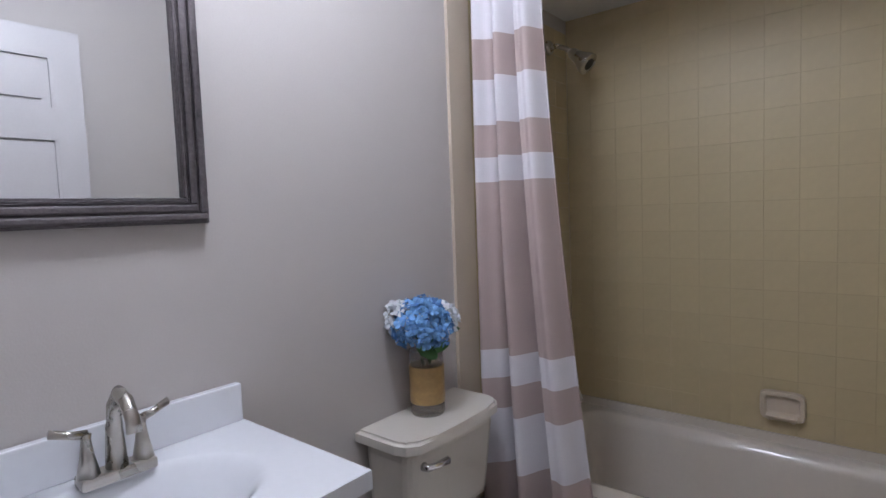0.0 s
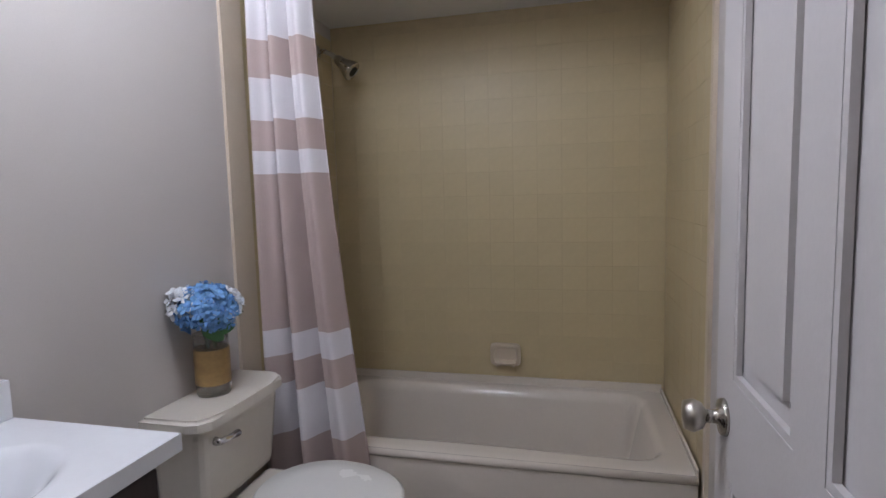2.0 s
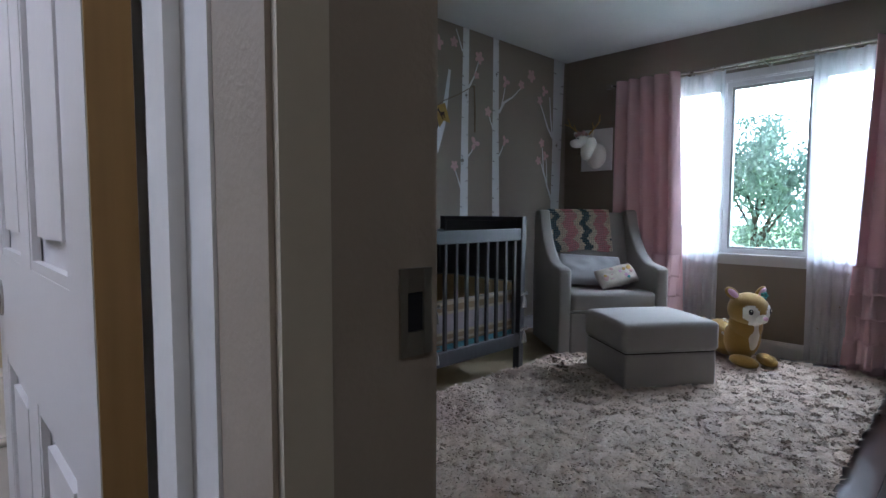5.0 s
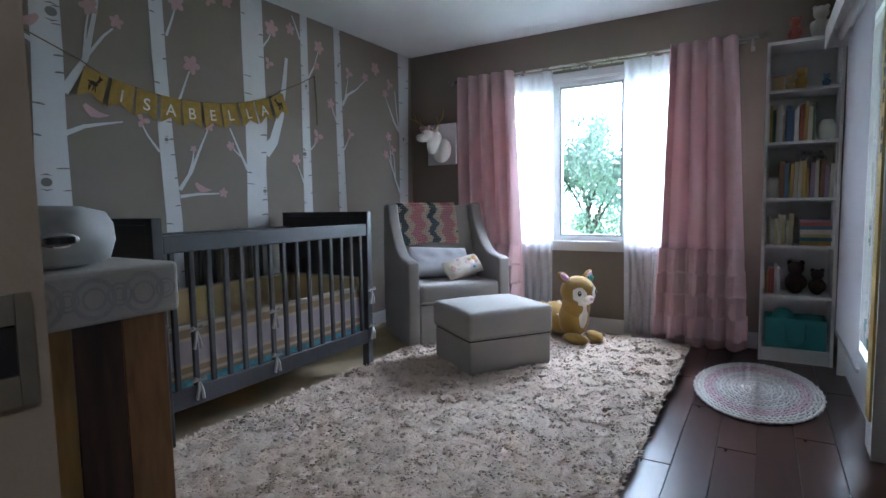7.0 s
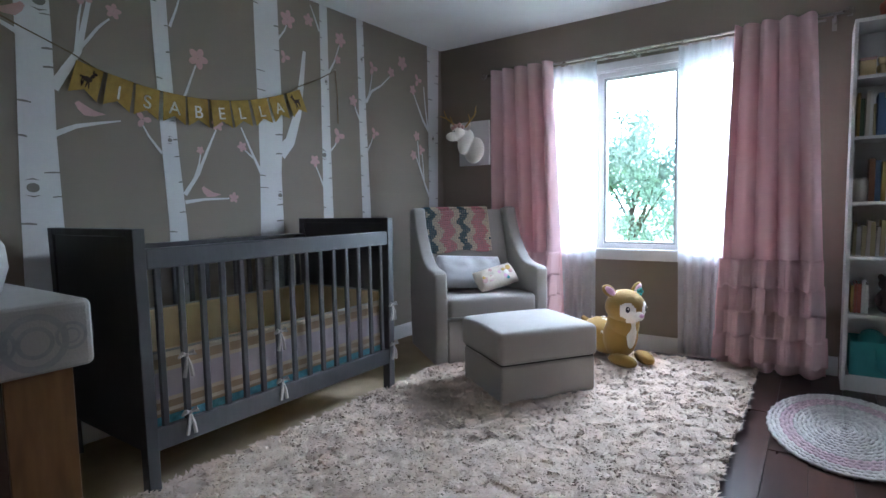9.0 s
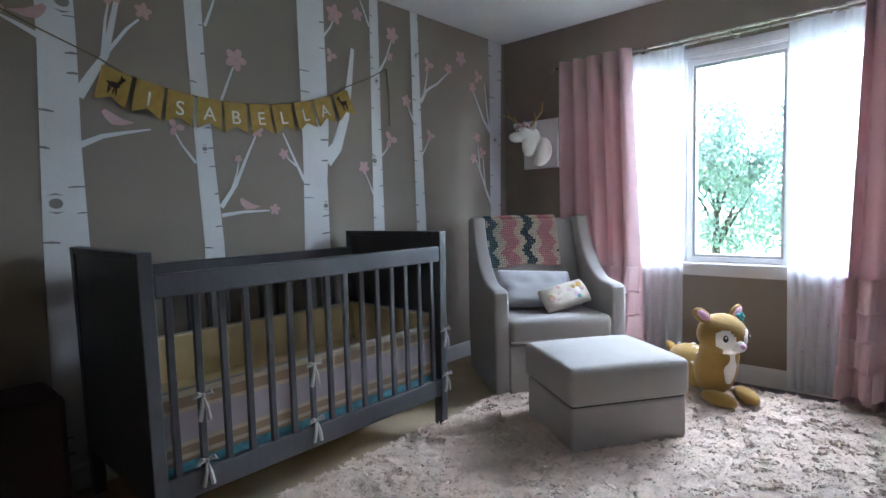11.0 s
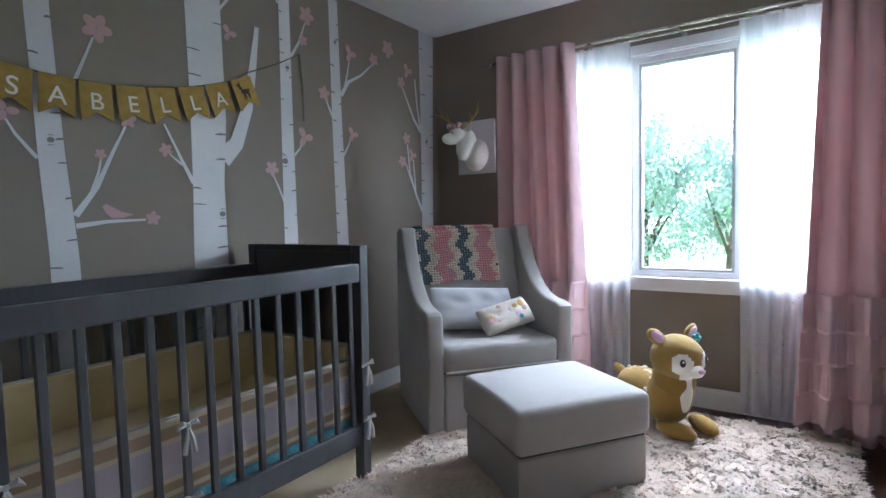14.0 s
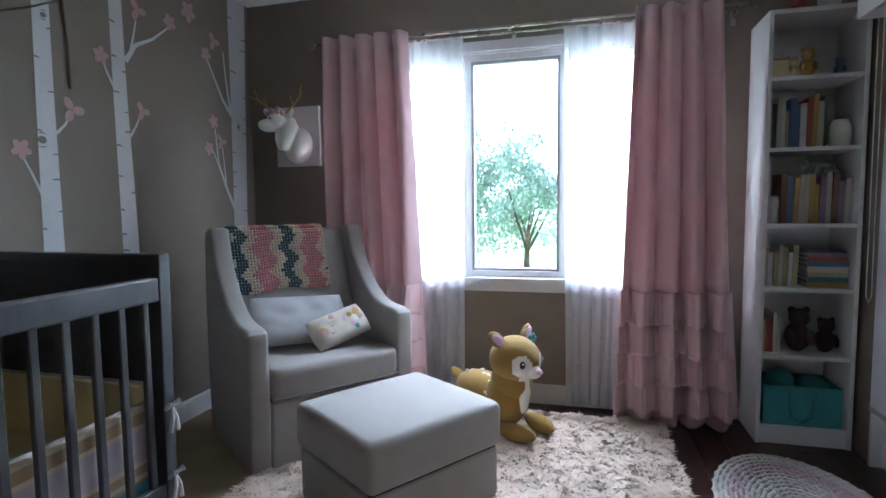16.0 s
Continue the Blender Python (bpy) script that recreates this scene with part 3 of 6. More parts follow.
def birch(pts, seed, knots=()):
    r = random.Random(seed)
    bm = plate([(a - w, z) for a, z, w in pts] + [(a + w, z) for a, z, w in pts][::-1], MY, 0.0012)
    trunk = part("birch_trunk", bm, "barkwhite", mural)
    bm = bmesh.new()
    z = pts[0][1] + 0.05
    while z < pts[-1][1] - 0.03:
        i = max(k for k in range(len(pts)) if pts[k][1] <= z)
        j = min(i + 1, len(pts) - 1)
        f = (z - pts[i][1]) / max(pts[j][1] - pts[i][1], 1e-6)
        a, w = pts[i][0] + f * (pts[j][0] - pts[i][0]), pts[i][2] + f * (pts[j][2] - pts[i][2])
        side = r.choice((-1, 1))
        ln = w * r.uniform(0.35, 0.8)
        t = r.uniform(0.003, 0.006)
        x0 = a + side * w
        plate([(x0, z - t * 0.4), (x0 - side * ln, z - t), (x0 - side * ln * 1.05, z), (x0 - side * ln * 0.5, z + t), (x0, z + t * 0.8)], MY, 0.0026, bm=bm)
        z += r.uniform(0.06, 0.16)
    tagged(part("bark_mark", bm, "barkgrey", mural), kind="stuff")
    for kx, kz, s in knots:
        bm = plate(ellipse(kx, kz, s, s * 0.85), MY, 0.0030)
        for q in (-1, 1):
            plate([(kx - s * 1.2, kz + q * s * 1.3), (kx, kz + q * s * 1.75), (kx + s * 1.2, kz + q * s * 1.3), (kx, kz + q * s * 1.45)], MY, 0.0030, bm=bm)
        part("bark_knot", bm, "barkgrey", mural)


birch([(1.905, 0.115, 0.095), (1.895, 0.6, 0.088), (1.895, 1.05, 0.078), (1.90, 1.4, 0.070), (1.913, 1.8, 0.066), (1.918, H, 0.062)], 1, ((1.868, 1.185, 0.024), (1.94, 1.985, 0.026)))
birch([(2.50, 0.115, 0.062), (2.495, 1.01, 0.048), (2.475, 1.4, 0.043), (2.46, 1.9, 0.040), (2.455, H, 0.040)], 2, ((2.475, 1.44, 0.012),))
birch([(3.085, 0.115, 0.10), (3.09, 0.98, 0.085), (3.095, 1.3, 0.078), (3.11, 1.6, 0.088), (3.108, 2.15, 0.087), (3.11, H, 0.085)], 3, ((3.155, 1.16, 0.015),))
birch([(3.555, 0.115, 0.05), (3.556, 1.04, 0.044), (3.56, 1.6, 0.038), (3.57, 2.3, 0.034), (3.572, H, 0.033)], 4, ((3.535, 1.435, 0.018), (3.575, 1.93, 0.012)))
birch([(3.945, 0.115, 0.05), (3.937, 1.05, 0.045), (3.925, 1.7, 0.038), (3.922, H, 0.034)], 5, ((3.93, 2.15, 0.011),))
birch([(4.79, 0.115, 0.07), (4.79, 1.1, 0.066), (4.81, 1.8, 0.072), (4.825, H, 0.085)], 6, ((4.80, 1.66, 0.014),))

for pts, w0, w1 in (
    ([(3.17, 1.42), (3.25, 1.50), (3.32, 1.68), (3.36, 1.88), (3.395, 2.09)], 0.045, 0.012),
    ([(1.97, 1.62), (2.03, 1.72), (2.08, 1.80), (2.14, 2.05), (2.18, 2.25)], 0.022, 0.005), ([(2.07, 1.79), (2.17, 1.93), (2.22, 1.98)], 0.008, 0.004), ([(2.07, 1.80), (2.09, 1.95), (2.105, 2.02)], 0.007, 0.003),
    ([(1.96, 1.42), (2.05, 1.465), (2.15, 1.49), (2.24, 1.51)], 0.013, 0.003),
    ([(1.86, 1.83), (1.80, 1.86), (1.73, 1.89)], 0.012, 0.004),
    ([(2.54, 1.16), (2.62, 1.27), (2.69, 1.42), (2.74, 1.52)], 0.012, 0.004), ([(2.60, 1.25), (2.63, 1.33), (2.64, 1.38)], 0.006, 0.003), ([(2.54, 1.12), (2.65, 1.135), (2.80, 1.14)], 0.010, 0.004),
    ([(2.43, 1.37), (2.37, 1.45), (2.345, 1.50)], 0.007, 0.003), ([(2.50, 1.60), (2.57, 1.68), (2.64, 1.85)], 0.010, 0.004), ([(2.51, 2.02), (2.55, 2.12), (2.57, 2.18)], 0.007, 0.003),
    ([(3.02, 1.30), (2.97, 1.40), (2.90, 1.55)], 0.010, 0.004), ([(2.97, 1.38), (2.92, 1.42)], 0.005, 0.003), ([(3.19, 2.12), (3.24, 2.18), (3.26, 2.22)], 0.007, 0.003),
    ([(3.52, 1.22), (3.485, 1.30), (3.455, 1.36)], 0.006, 0.003), ([(3.60, 1.47), (3.64, 1.51), (3.66, 1.55)], 0.006, 0.003), ([(3.60, 1.99), (3.66, 2.08), (3.71, 2.20)], 0.009, 0.003), ([(3.53, 2.25), (3.49, 2.34), (3.46, 2.40)], 0.006, 0.003),
    ([(3.965, 1.85), (4.03, 1.94), (4.14, 2.00), (4.25, 2.09)], 0.013, 0.003), ([(3.99, 1.88), (4.02, 1.98), (4.04, 2.06)], 0.007, 0.003), ([(3.90, 1.70), (3.86, 1.77), (3.84, 1.82)], 0.007, 0.003), ([(3.97, 1.50), (4.01, 1.56), (4.03, 1.60)], 0.006, 0.003),
    ([(4.735, 1.72), (4.66, 1.80), (4.60, 1.90), (4.54, 2.00)], 0.013, 0.004), ([(4.73, 1.74), (4.70, 1.90), (4.68, 2.08)], 0.010, 0.005),
    ([(4.73, 1.16), (4.66, 1.28), (4.60, 1.42), (4.58, 1.62)], 0.012, 0.004), ([(4.66, 1.28), (4.65, 1.42), (4.64, 1.52)], 0.007, 0.003), ([(4.62, 1.36), (4.58, 1.44), (4.55, 1.50)], 0.006, 0.003)):
    part("branch", limb(pts, w0, w1), "barkwhite", mural)
for k, (x, z, s) in enumerate(((2.20, 2.27, .04), (2.11, 2.06, .045), (2.24, 2.02, .035), (1.71, 1.91, .045), (2.75, 1.55, .035), (2.64, 1.40, .022), (2.345, 1.53, .04), (2.655, 1.89, .055), (2.58, 2.22, .05), (2.80, 2.30, .04),
    (2.90, 1.44, .03), (3.27, 2.26, .055), (3.235, 2.02, .04), (2.92, 2.33, .04), (3.45, 1.39, .04), (3.675, 1.575, .055), (3.72, 2.24, .05), (3.69, 2.10, .03), (4.05, 2.11, .05), (4.26, 2.12, .04), (3.83, 1.84, .04), (4.05, 1.63, .045), (3.44, 2.3, .04),
    (4.40, 2.22, .055), (4.60, 2.12, .05), (4.53, 2.03, .04), (4.57, 1.66, .04), (4.63, 1.55, .045), (4.52, 1.50, .04), (2.83, 1.145, .03), (1.55, 1.62, .05), (2.35, 1.60, .03))):
    blossom(x, z, s, 5 if k % 3 else 3, k * 0.7)
bird(2.11, 1.535, 0.06), bird(2.69, 1.165, 0.055), bird(1.83, 1.915, 0.06, -1)

# ---- name banner ----
banner = thing("name_banner", (0, 0, 0), 0, "mustard burlap pennant banner with white letters on twine", "banner")
def sag(x):
    return 1.672 + 0.115 * ((x - 2.66) / 0.62) ** 2 + 0.04 * (x - 2.66)
part("twine", tube([(1.30, NY1 - 0.008, 2.10), (1.627, NY1 - 0.008, 1.955), (1.865, NY1 - 0.008, 1.855), (2.05, NY1 - 0.008, 1.785)] + [(2.05 + 0.1 * k, NY1 - 0.012, sag(2.05 + 0.1 * k) + 0.002) for k in range(1, 13)] + [(3.32, NY1 - 0.012, 1.85), (3.50, NY1 - 0.008, 1.93), (3.655, NY1 - 0.008, 2.015)], 0.0032, 6), "twine", banner)
part("twine_tail", tube([(3.655, NY1 - 0.008, 2.015), (3.668, NY1 - 0.008, 1.85), (3.668, NY1 - 0.008, 1.66)], 0.005, 6), "twine", banner)
part("nail", blob(bmesh.new(), (3.655, NY1 - 0.008, 2.02), (0.007, 0.008, 0.007), seg=8), "steel", banner)
word = " ISABELLA "
for k, ch in enumerate(word):
    x = 2.118 + k * 0.1285
    z = sag(x)
    tilt = math.atan(2 * 0.115 * (x - 2.66) / 0.62 ** 2 + 0.04)
    y = NY1 - 0.012 - 0.006 * (k % 2)
    w, h = 0.058, 0.145
    bm = plate([(-w, 0.004), (w, 0.004), (w * 1.02, -h), (0, -h + 0.035), (-w * 1.02, -h)], 0, 0.003)
    m = Matrix.Translation((x, y, z)) @ Matrix.Rotation(-tilt, 4, "Y")
    p = part("pennant", bm, "burlap", banner, m=m)
    if ch != " ":
        cu = bpy.data.curves.new("letter", "FONT")
        cu.body, cu.size, cu.align_x, cu.extrude, cu.offset = ch, 0.092, "CENTER", 0.0006, 0.0003
        tmp = bpy.data.objects.new("letter", cu)
        scene.collection.objects.link(tmp)
        me = bpy.data.meshes.new_from_object(tmp.evaluated_get(bpy.context.evaluated_depsgraph_get()))
        bpy.data.objects.remove(tmp)
        me.transform(m @ Matrix.Translation((0, -0.0042, -0.100)) @ Matrix.Rotation(math.pi / 2, 4, "X"))
        me.materials.clear()
        me.materials.append(M["letter"])
        lo = new("letter", me)
        lo.parent = p
    else:
        s = 1 if k else -1
        bm = bmesh.new()
        for o in (ellipse(0, -0.06, 0.022, 0.012), ellipse(-s * 0.020, -0.040, 0.007, 0.016, s * 0.5), ellipse(-s * 0.027, -0.026, 0.010, 0.007), ellipse(-s * 0.012, -0.083, 0.003, 0.020, -s * 0.15), ellipse(-s * 0.003, -0.083, 0.003, 0.018, s * 0.1),
                  ellipse(s * 0.013, -0.083, 0.003, 0.020, s * 0.2), ellipse(s * 0.018, -0.080, 0.003, 0.020, -s * 0.1), ellipse(s * 0.024, -0.055, 0.006, 0.004), ellipse(-s * 0.020, -0.018, 0.003, 0.008)):
            plate(o, -0.0032, 0.0012, bm=bm)
        part("fawn_print", bm, "brownprint", p, "dark brown fawn silhouette", m=m)

# ---- crib ----
crib = thing("crib", (0, 0, 0), 0, "charcoal-stained wooden baby crib with slatted sides", "crib")
cx0, cx1, cy0, cy1 = 1.885, 3.285, 1.245, 1.985
for x0, x1 in ((cx0, cx0 + 0.045), (cx1 - 0.045, cx1)):
    part("end_panel", box(x0 + 0.008, x1 - 0.008, cy0 + 0.052, cy1 - 0.052, 0.20, 0.985, 0.003), "crib", crib)
    part("end_cap", box(x0, x1, cy0 + 0.052, cy1 - 0.052, 0.985, 1.013, 0.004), "crib", crib)
    for y0, y1 in ((cy0, cy0 + 0.05), (cy1 - 0.05, cy1)):
        bm = box(x0, x1, y0, y1, 0.013, 1.013, 0.004)
        for v in bm.verts:
            if v.co.z < 0.1:
                v.co.x += (-0.010 if x0 > 2.5 else 0.010)
                v.co.y += 0.008 if y0 < 1.5 else -0.008
        part("leg", bm, "crib", crib)
for y0, y1, zt in ((cy0 + 0.010, cy0 + 0.040, 0.94), (cy1 - 0.040, cy1 - 0.010, 0.92)):
    part("top_rail", box(cx0 + 0.046, cx1 - 0.046, y0 - 0.006, y1 + 0.006, zt - 0.075, zt, 0.006), "crib", crib)
    part("bottom_rail", box(cx0 + 0.046, cx1 - 0.046, y0, y1, 0.19, 0.275, 0.005), "crib", crib)
    n = 15
    for k in range(n):
        xc = cx0 + 0.046 + (cx1 - cx0 - 0.092) * (k + 0.5) / n
        part("slat", box(xc - 0.012, xc + 0.012, y0 + 0.006, y1 - 0.006, 0.27, zt - 0.07, 0.003, 1), "crib", crib)
mattress = thing("crib_mattress", (0, 0, 0), 0, "crib mattress under a cream fitted sheet", "mattress")
part("mattress_core", box(cx0 + 0.06, cx1 - 0.06, cy0 + 0.06, cy1 - 0.06, 0.28, 0.40, 0.02), "sheet", mattress, smooth=True)
part("crib_skirt", box(cx0 + 0.055, cx1 - 0.055, cy0 + 0.052, cy0 + 0.058, 0.20, 0.34), "skirtblue", mattress, "blue-teal printed skirt below mattress")
bump_ = thing("crib_bumper", (0, 0, 0), 0, "striped padded crib bumper with ribbon ties", "crib bumper")


def pad(x0, x1, y0, y1, z0, z1, material):
    bm = box(x0, x1, y0, y1, z0, z1, 0.012, 3)
    return part("pad", bm, material, bump_, smooth=True)


pad(cx0 + 0.05, cx1 - 0.05, cy0 + 0.042, cy0 + 0.066, 0.30, 0.545, "bumper")
pad(cx0 + 0.05, cx1 - 0.05, cy1 - 0.068, cy1 - 0.042, 0.38, 0.60, "sheet")
pad(cx0 + 0.047, cx0 + 0.072, cy0 + 0.07, cy1 - 0.07, 0.38, 0.60, "sheet")
pad(cx1 - 0.072, cx1 - 0.047, cy0 + 0.07, cy1 - 0.07, 0.38, 0.60, "sheet")
for a, b in (((cx0 + 0.05, cy0 + 0.054, 0.547), (cx1 - 0.05, cy0 + 0.054, 0.547)), ((cx0 + 0.05, cy1 - 0.055, 0.602), (cx1 - 0.05, cy1 - 0.055, 0.602)), ((cx1 - 0.06, cy0 + 0.07, 0.602), (cx1 - 0.06, cy1 - 0.07, 0.602))):
    part("piping", tube([a, b], 0.005, 8), "ribbon", bump_, smooth=True)


def bow(x, z, y):
    bm = bmesh.new()
    for s in (-1, 1):
        tube([(x, y, z), (x + s * 0.022, y - 0.012, z + 0.012), (x + s * 0.034, y - 0.010, z - 0.002), (x, y - 0.004, z)], [0.004, 0.007, 0.006, 0.003], 6, bm)
        tube([(x, y - 0.004, z), (x + s * 0.008, y - 0.012, z - 0.04), (x + s * 0.016, y - 0.008, z - 0.085)], [0.003, 0.007, 0.008], 5, bm)
    blob(bm, (x, y - 0.006, z), (0.008, 0.007, 0.008), seg=8)
    part("ribbon_tie", bm, "ribbon", bump_, "grey tied ribbon bow")


pitch = (cx1 - cx0 - 0.092) / 15
for x in (cx0 + 0.046 + pitch * 1.5, cx0 + 0.046 + pitch * 6.5, cx1 - 0.03):
    for z in (0.525, 0.30):
        bow(x, z, cy0 + (0.012 if x < 3.2 else -0.004))

# ---- glider chair and ottoman ----
chair = thing("glider_chair", (3.71, 1.27, 0.0), -38, "grey linen upholstered wingback glider chair", "armchair")
# local x: across the front (0..0.70), local y: front to back (0..0.78)
CW, CD = 0.80, 0.76


def side_outline():
    pts = [(0.02, 0.035), (0.0, 0.30), (0.0, 0.60)]
    pts += [(0.012, 0.640), (0.05, 0.655), (0.14, 0.662), (0.22, 0.680), (0.30, 0.725), (0.37, 0.79), (0.43, 0.87), (0.475, 0.95), (0.50, 1.02), (0.515, 1.055), (0.56, 1.06)]
    pts += [(0.63, 1.045), (0.66, 0.80), (0.68, 0.4), (0.66, 0.035)]
    out = []
    for i in range(2, 13):
        p0, p1, p2, p3 = pts[i - 1], pts[i], pts[i + 1], pts[i + 2]
        for q in range(3):
            t = q / 3
            out.append(tuple(0.5 * (2 * b + (c - a) * t + (2 * a - 5 * b + 4 * c - d) * t * t + (3 * b - a - 3 * c + d) * t ** 3) for a, b, c, d in zip(p0, p1, p2, p3)))
    return pts[:2] + out + pts[13:]


def wing(x0, x1, name):
    bm = bmesh.new()
    lo = [bm.verts.new((x0, a, z)) for a, z in side_outline()]
    hi = [bm.verts.new((x1, a, z)) for a, z in side_outline()]
    n = len(lo)
    bm.faces.new(lo), bm.faces.new(hi[::-1])
    for k in range(n):
        bm.faces.new((lo[k], hi[k], hi[(k + 1) % n], lo[(k + 1) % n]))
    bmesh.ops.recalc_face_normals(bm, faces=bm.faces)
    es = [e for e in bm.edges if abs(e.verts[0].co.x - e.verts[1].co.x) < 1e-6]
    bmesh.ops.bevel(bm, geom=es, offset=0.016, segments=3, affect="EDGES", profile=0.5)
    ob = part(name, bm, "upholstery", chair, smooth=True)
    ob.data.set_sharp_from_angle(angle=radians(50))
    return ob


wing(0.0, 0.085, "side_wing"), wing(CW - 0.085, CW, "side_wing")
bm = box(0.086, CW - 0.086, 0.0, 0.16, 0.0, 1.0, 0.03, 3)
bmesh.ops.subdivide_edges(bm, edges=[e for e in bm.edges if abs(e.verts[0].co.z - e.verts[1].co.z) > 0.5], cuts=6)
for v in bm.verts:
    z = v.co.z
    v.co = Vector((v.co.x, 0.36 + v.co.y + 0.20 * z, 0.34 + 0.70 * z))
part("backrest", bm, "upholstery", chair, smooth=True)
part("front_rail", box(0.086, CW - 0.086, 0.012, 0.06, 0.045, 0.33, 0.012), "upholstery", chair)
bm = box(0.088, CW - 0.088, -0.01, 0.50, 0.335, 0.475, 0.035, 4)
for v in bm.verts:
    if v.co.z > 0.44:
        v.co.z += 0.018 * (1 - ((v.co.x - CW / 2) / 0.33) ** 2) - 0.03 * max(v.co.y, 0)
part("seat_cushion", bm, "upholstery", chair, smooth=True)
part("welt", tube([(0.09, -0.006, 0.352), (CW - 0.09, -0.006, 0.352)], 0.005, 6), "welt", chair)
part("base", lathe([(0.0, 0.0), (0.20, 0.0), (0.20, 0.02), (0.06, 0.04), (0.05, 0.05), (0.0, 0.05)], 24, (CW / 2, 0.34, 0.012)), "dark", chair, "dark round swivel base")


def pillow(name, w, h, d, at, turn, material, label, category, crease=0.0):
    bm = bmesh.new()
    bmesh.ops.create_grid(bm, x_segments=44, y_segments=20, size=1.0)
    top = list(bm.verts)
    for v in top:
        u, q = v.co.x, v.co.y
        e = max(0.0, (1 - u ** 4) * (1 - q ** 4))
        v.co = Vector((u * w / 2 * (1 - 0.06 * q * q), q * h / 2 * (1 - 0.10 * u * u * (1 - abs(q))), d / 2 * e ** 0.6 * (1 - crease * max(0.0, q) * (0.5 + 0.5 * math.sin(u * 10 + 1.5 * q + 2 * u * u))) + 0.008 * noise.noise(Vector((u * 2.5, q * 2.5, 1))) * e))
    r = bmesh.ops.duplicate(bm, geom=bm.faces[:] + bm.verts[:] + bm.edges[:])
    for v in r["geom"]:
        if isinstance(v, bmesh.types.BMVert):
            v.co.z = -v.co.z
    bmesh.ops.remove_doubles(bm, verts=bm.verts, dist=0.0005)
    bmesh.ops.recalc_face_normals(bm, faces=bm.faces)
    t = thing(name, at, 0, label, category)
    t.matrix_basis = chair.matrix_basis @ pose(*at, *turn)
    part("cover", bm, material, t, smooth=True)
    return t


pillow("lumbar_pillow", 0.50, 0.24, 0.12, (0.36, 0.345, 0.60), (66, 4, 0), "pillowgrey", "pale grey cotton lumbar pillow leaning on the chair back", "pillow", 0.30)
small = pillow("printed_pillow", 0.32, 0.16, 0.08, (0.50, 0.20, 0.57), (52, -11, 8), "pillowprint", "small cream pillow with colourful printed circles", "pillow")
r = random.Random(4)
for k in range(15):
    bm = lathe([(0.0, 0.0), (0.011 + 0.01 * r.random(), 0.0), (0.012, 0.0015), (0.0, 0.002)], 14, (r.uniform(-0.11, 0.11), r.uniform(-0.045, 0.045), 0.0385))
    part("printed_dot", bm, r.choice(("teal", "decalpink", "gold", "plushwhite", "plushpink", "decalpink")), small)

# crocheted throw over the chair back: rows of small stitches in wavy bands
throw = thing("crochet_throw", (0, 0, 0), 0, "crocheted zigzag throw in teal, pink and cream", "blanket")
throw.matrix_basis = chair.matrix_basis
nu, nv = 34, 26
stitch_rows = {"dark": [], "pink": [], "cream": []}
for i in range(nu):
    for j in range(nv):
        u, w = (i + 0.5) / nu, (j + 0.5) / nv
        q = (u + 0.045 * math.asin(math.sin(2 * math.pi * w * 3.0)) / 1.57) * 1.95 % 1.0
        key = "dark" if q < 0.23 else "cream" if q < 0.44 or q > 0.80 else "pink"
        stitch_rows[key].append((i, j))


def on_back(u, w):
    x = 0.095 + 0.49 * u
    z = 1.060 - 0.32 * max(w - 0.12, 0) / 0.88 - 0.010 * math.sin(u * 9.0) * w
    y = 0.36 + 0.20 * (z - 0.34) / 0.70 - 0.014
    if w < 0.12:
        y += 0.09 * (0.12 - w) / 0.12
        z = 1.060
    return x, y - 0.004 * math.sin(u * 30), z


M["throwdark"] = mat("dark_teal_yarn", (0.045, 0.10, 0.13), 0.95, 0.25, 60, 0.5, 400)
M["throwpink"] = mat("coral_pink_yarn", (0.66, 0.27, 0.28), 0.95, 0.25, 60, 0.5, 400)
M["throwcream"] = mat("cream_yarn", (0.72, 0.62, 0.46), 0.95, 0.2, 60, 0.5, 400)
for key, lab in (("dark", "dark teal crochet stitches"), ("pink", "coral pink crochet stitches"), ("cream", "cream crochet stitches")):
    bm = bmesh.new()
    for i, j in stitch_rows[key]:
        x, y, z = on_back((i + 0.5) / nu, (j + 0.5) / nv)
        tall = j % 2
        bmesh.ops.create_icosphere(bm, subdivisions=1, radius=1.0, matrix=Matrix.Translation((x, y, z)) @ Matrix.Rotation(0.25 * (1 if i % 2 else -1), 4, "Y") @ Matrix.Diagonal((0.0062 if tall else 0.0098, 0.0085, 0.0095 if tall else 0.0058, 1)))
    tagged(part("stitching", bm, "throw" + key, throw, lab, True), kind="stuff")

ottoman = thing("ottoman", (3.33, 0.595, 0.0), -35, "grey linen upholstered storage ottoman on the rug", "ottoman")
bm = box(0.014, 0.586, 0.014, 0.516, 0.032, 0.238, 0.014, 3)
part("body", bm, "upholstery", ottoman)
bm = box(0.0, 0.60, 0.0, 0.53, 0.242, 0.415, 0.032, 4)
bmesh.ops.subdivide_edges(bm, edges=[e for e in bm.edges if e.calc_length() > 0.3], cuts=5, use_grid_fill=True)
for v in bm.verts:
    if v.co.z > 0.39:
        v.co.z += 0.022 * max(0, 1 - ((v.co.x - 0.30) / 0.30) ** 2) * max(0, 1 - ((v.co.y - 0.265) / 0.265) ** 2)
part("cushion_top", bm, "upholstery", ottoman, smooth=True)
# near-black slab paints the shade between body and lid
part("seam", box(0.022, 0.578, 0.022, 0.508, 0.236, 0.246), "dark", ottoman, "dark slab painting the shade in the gap under the lid")
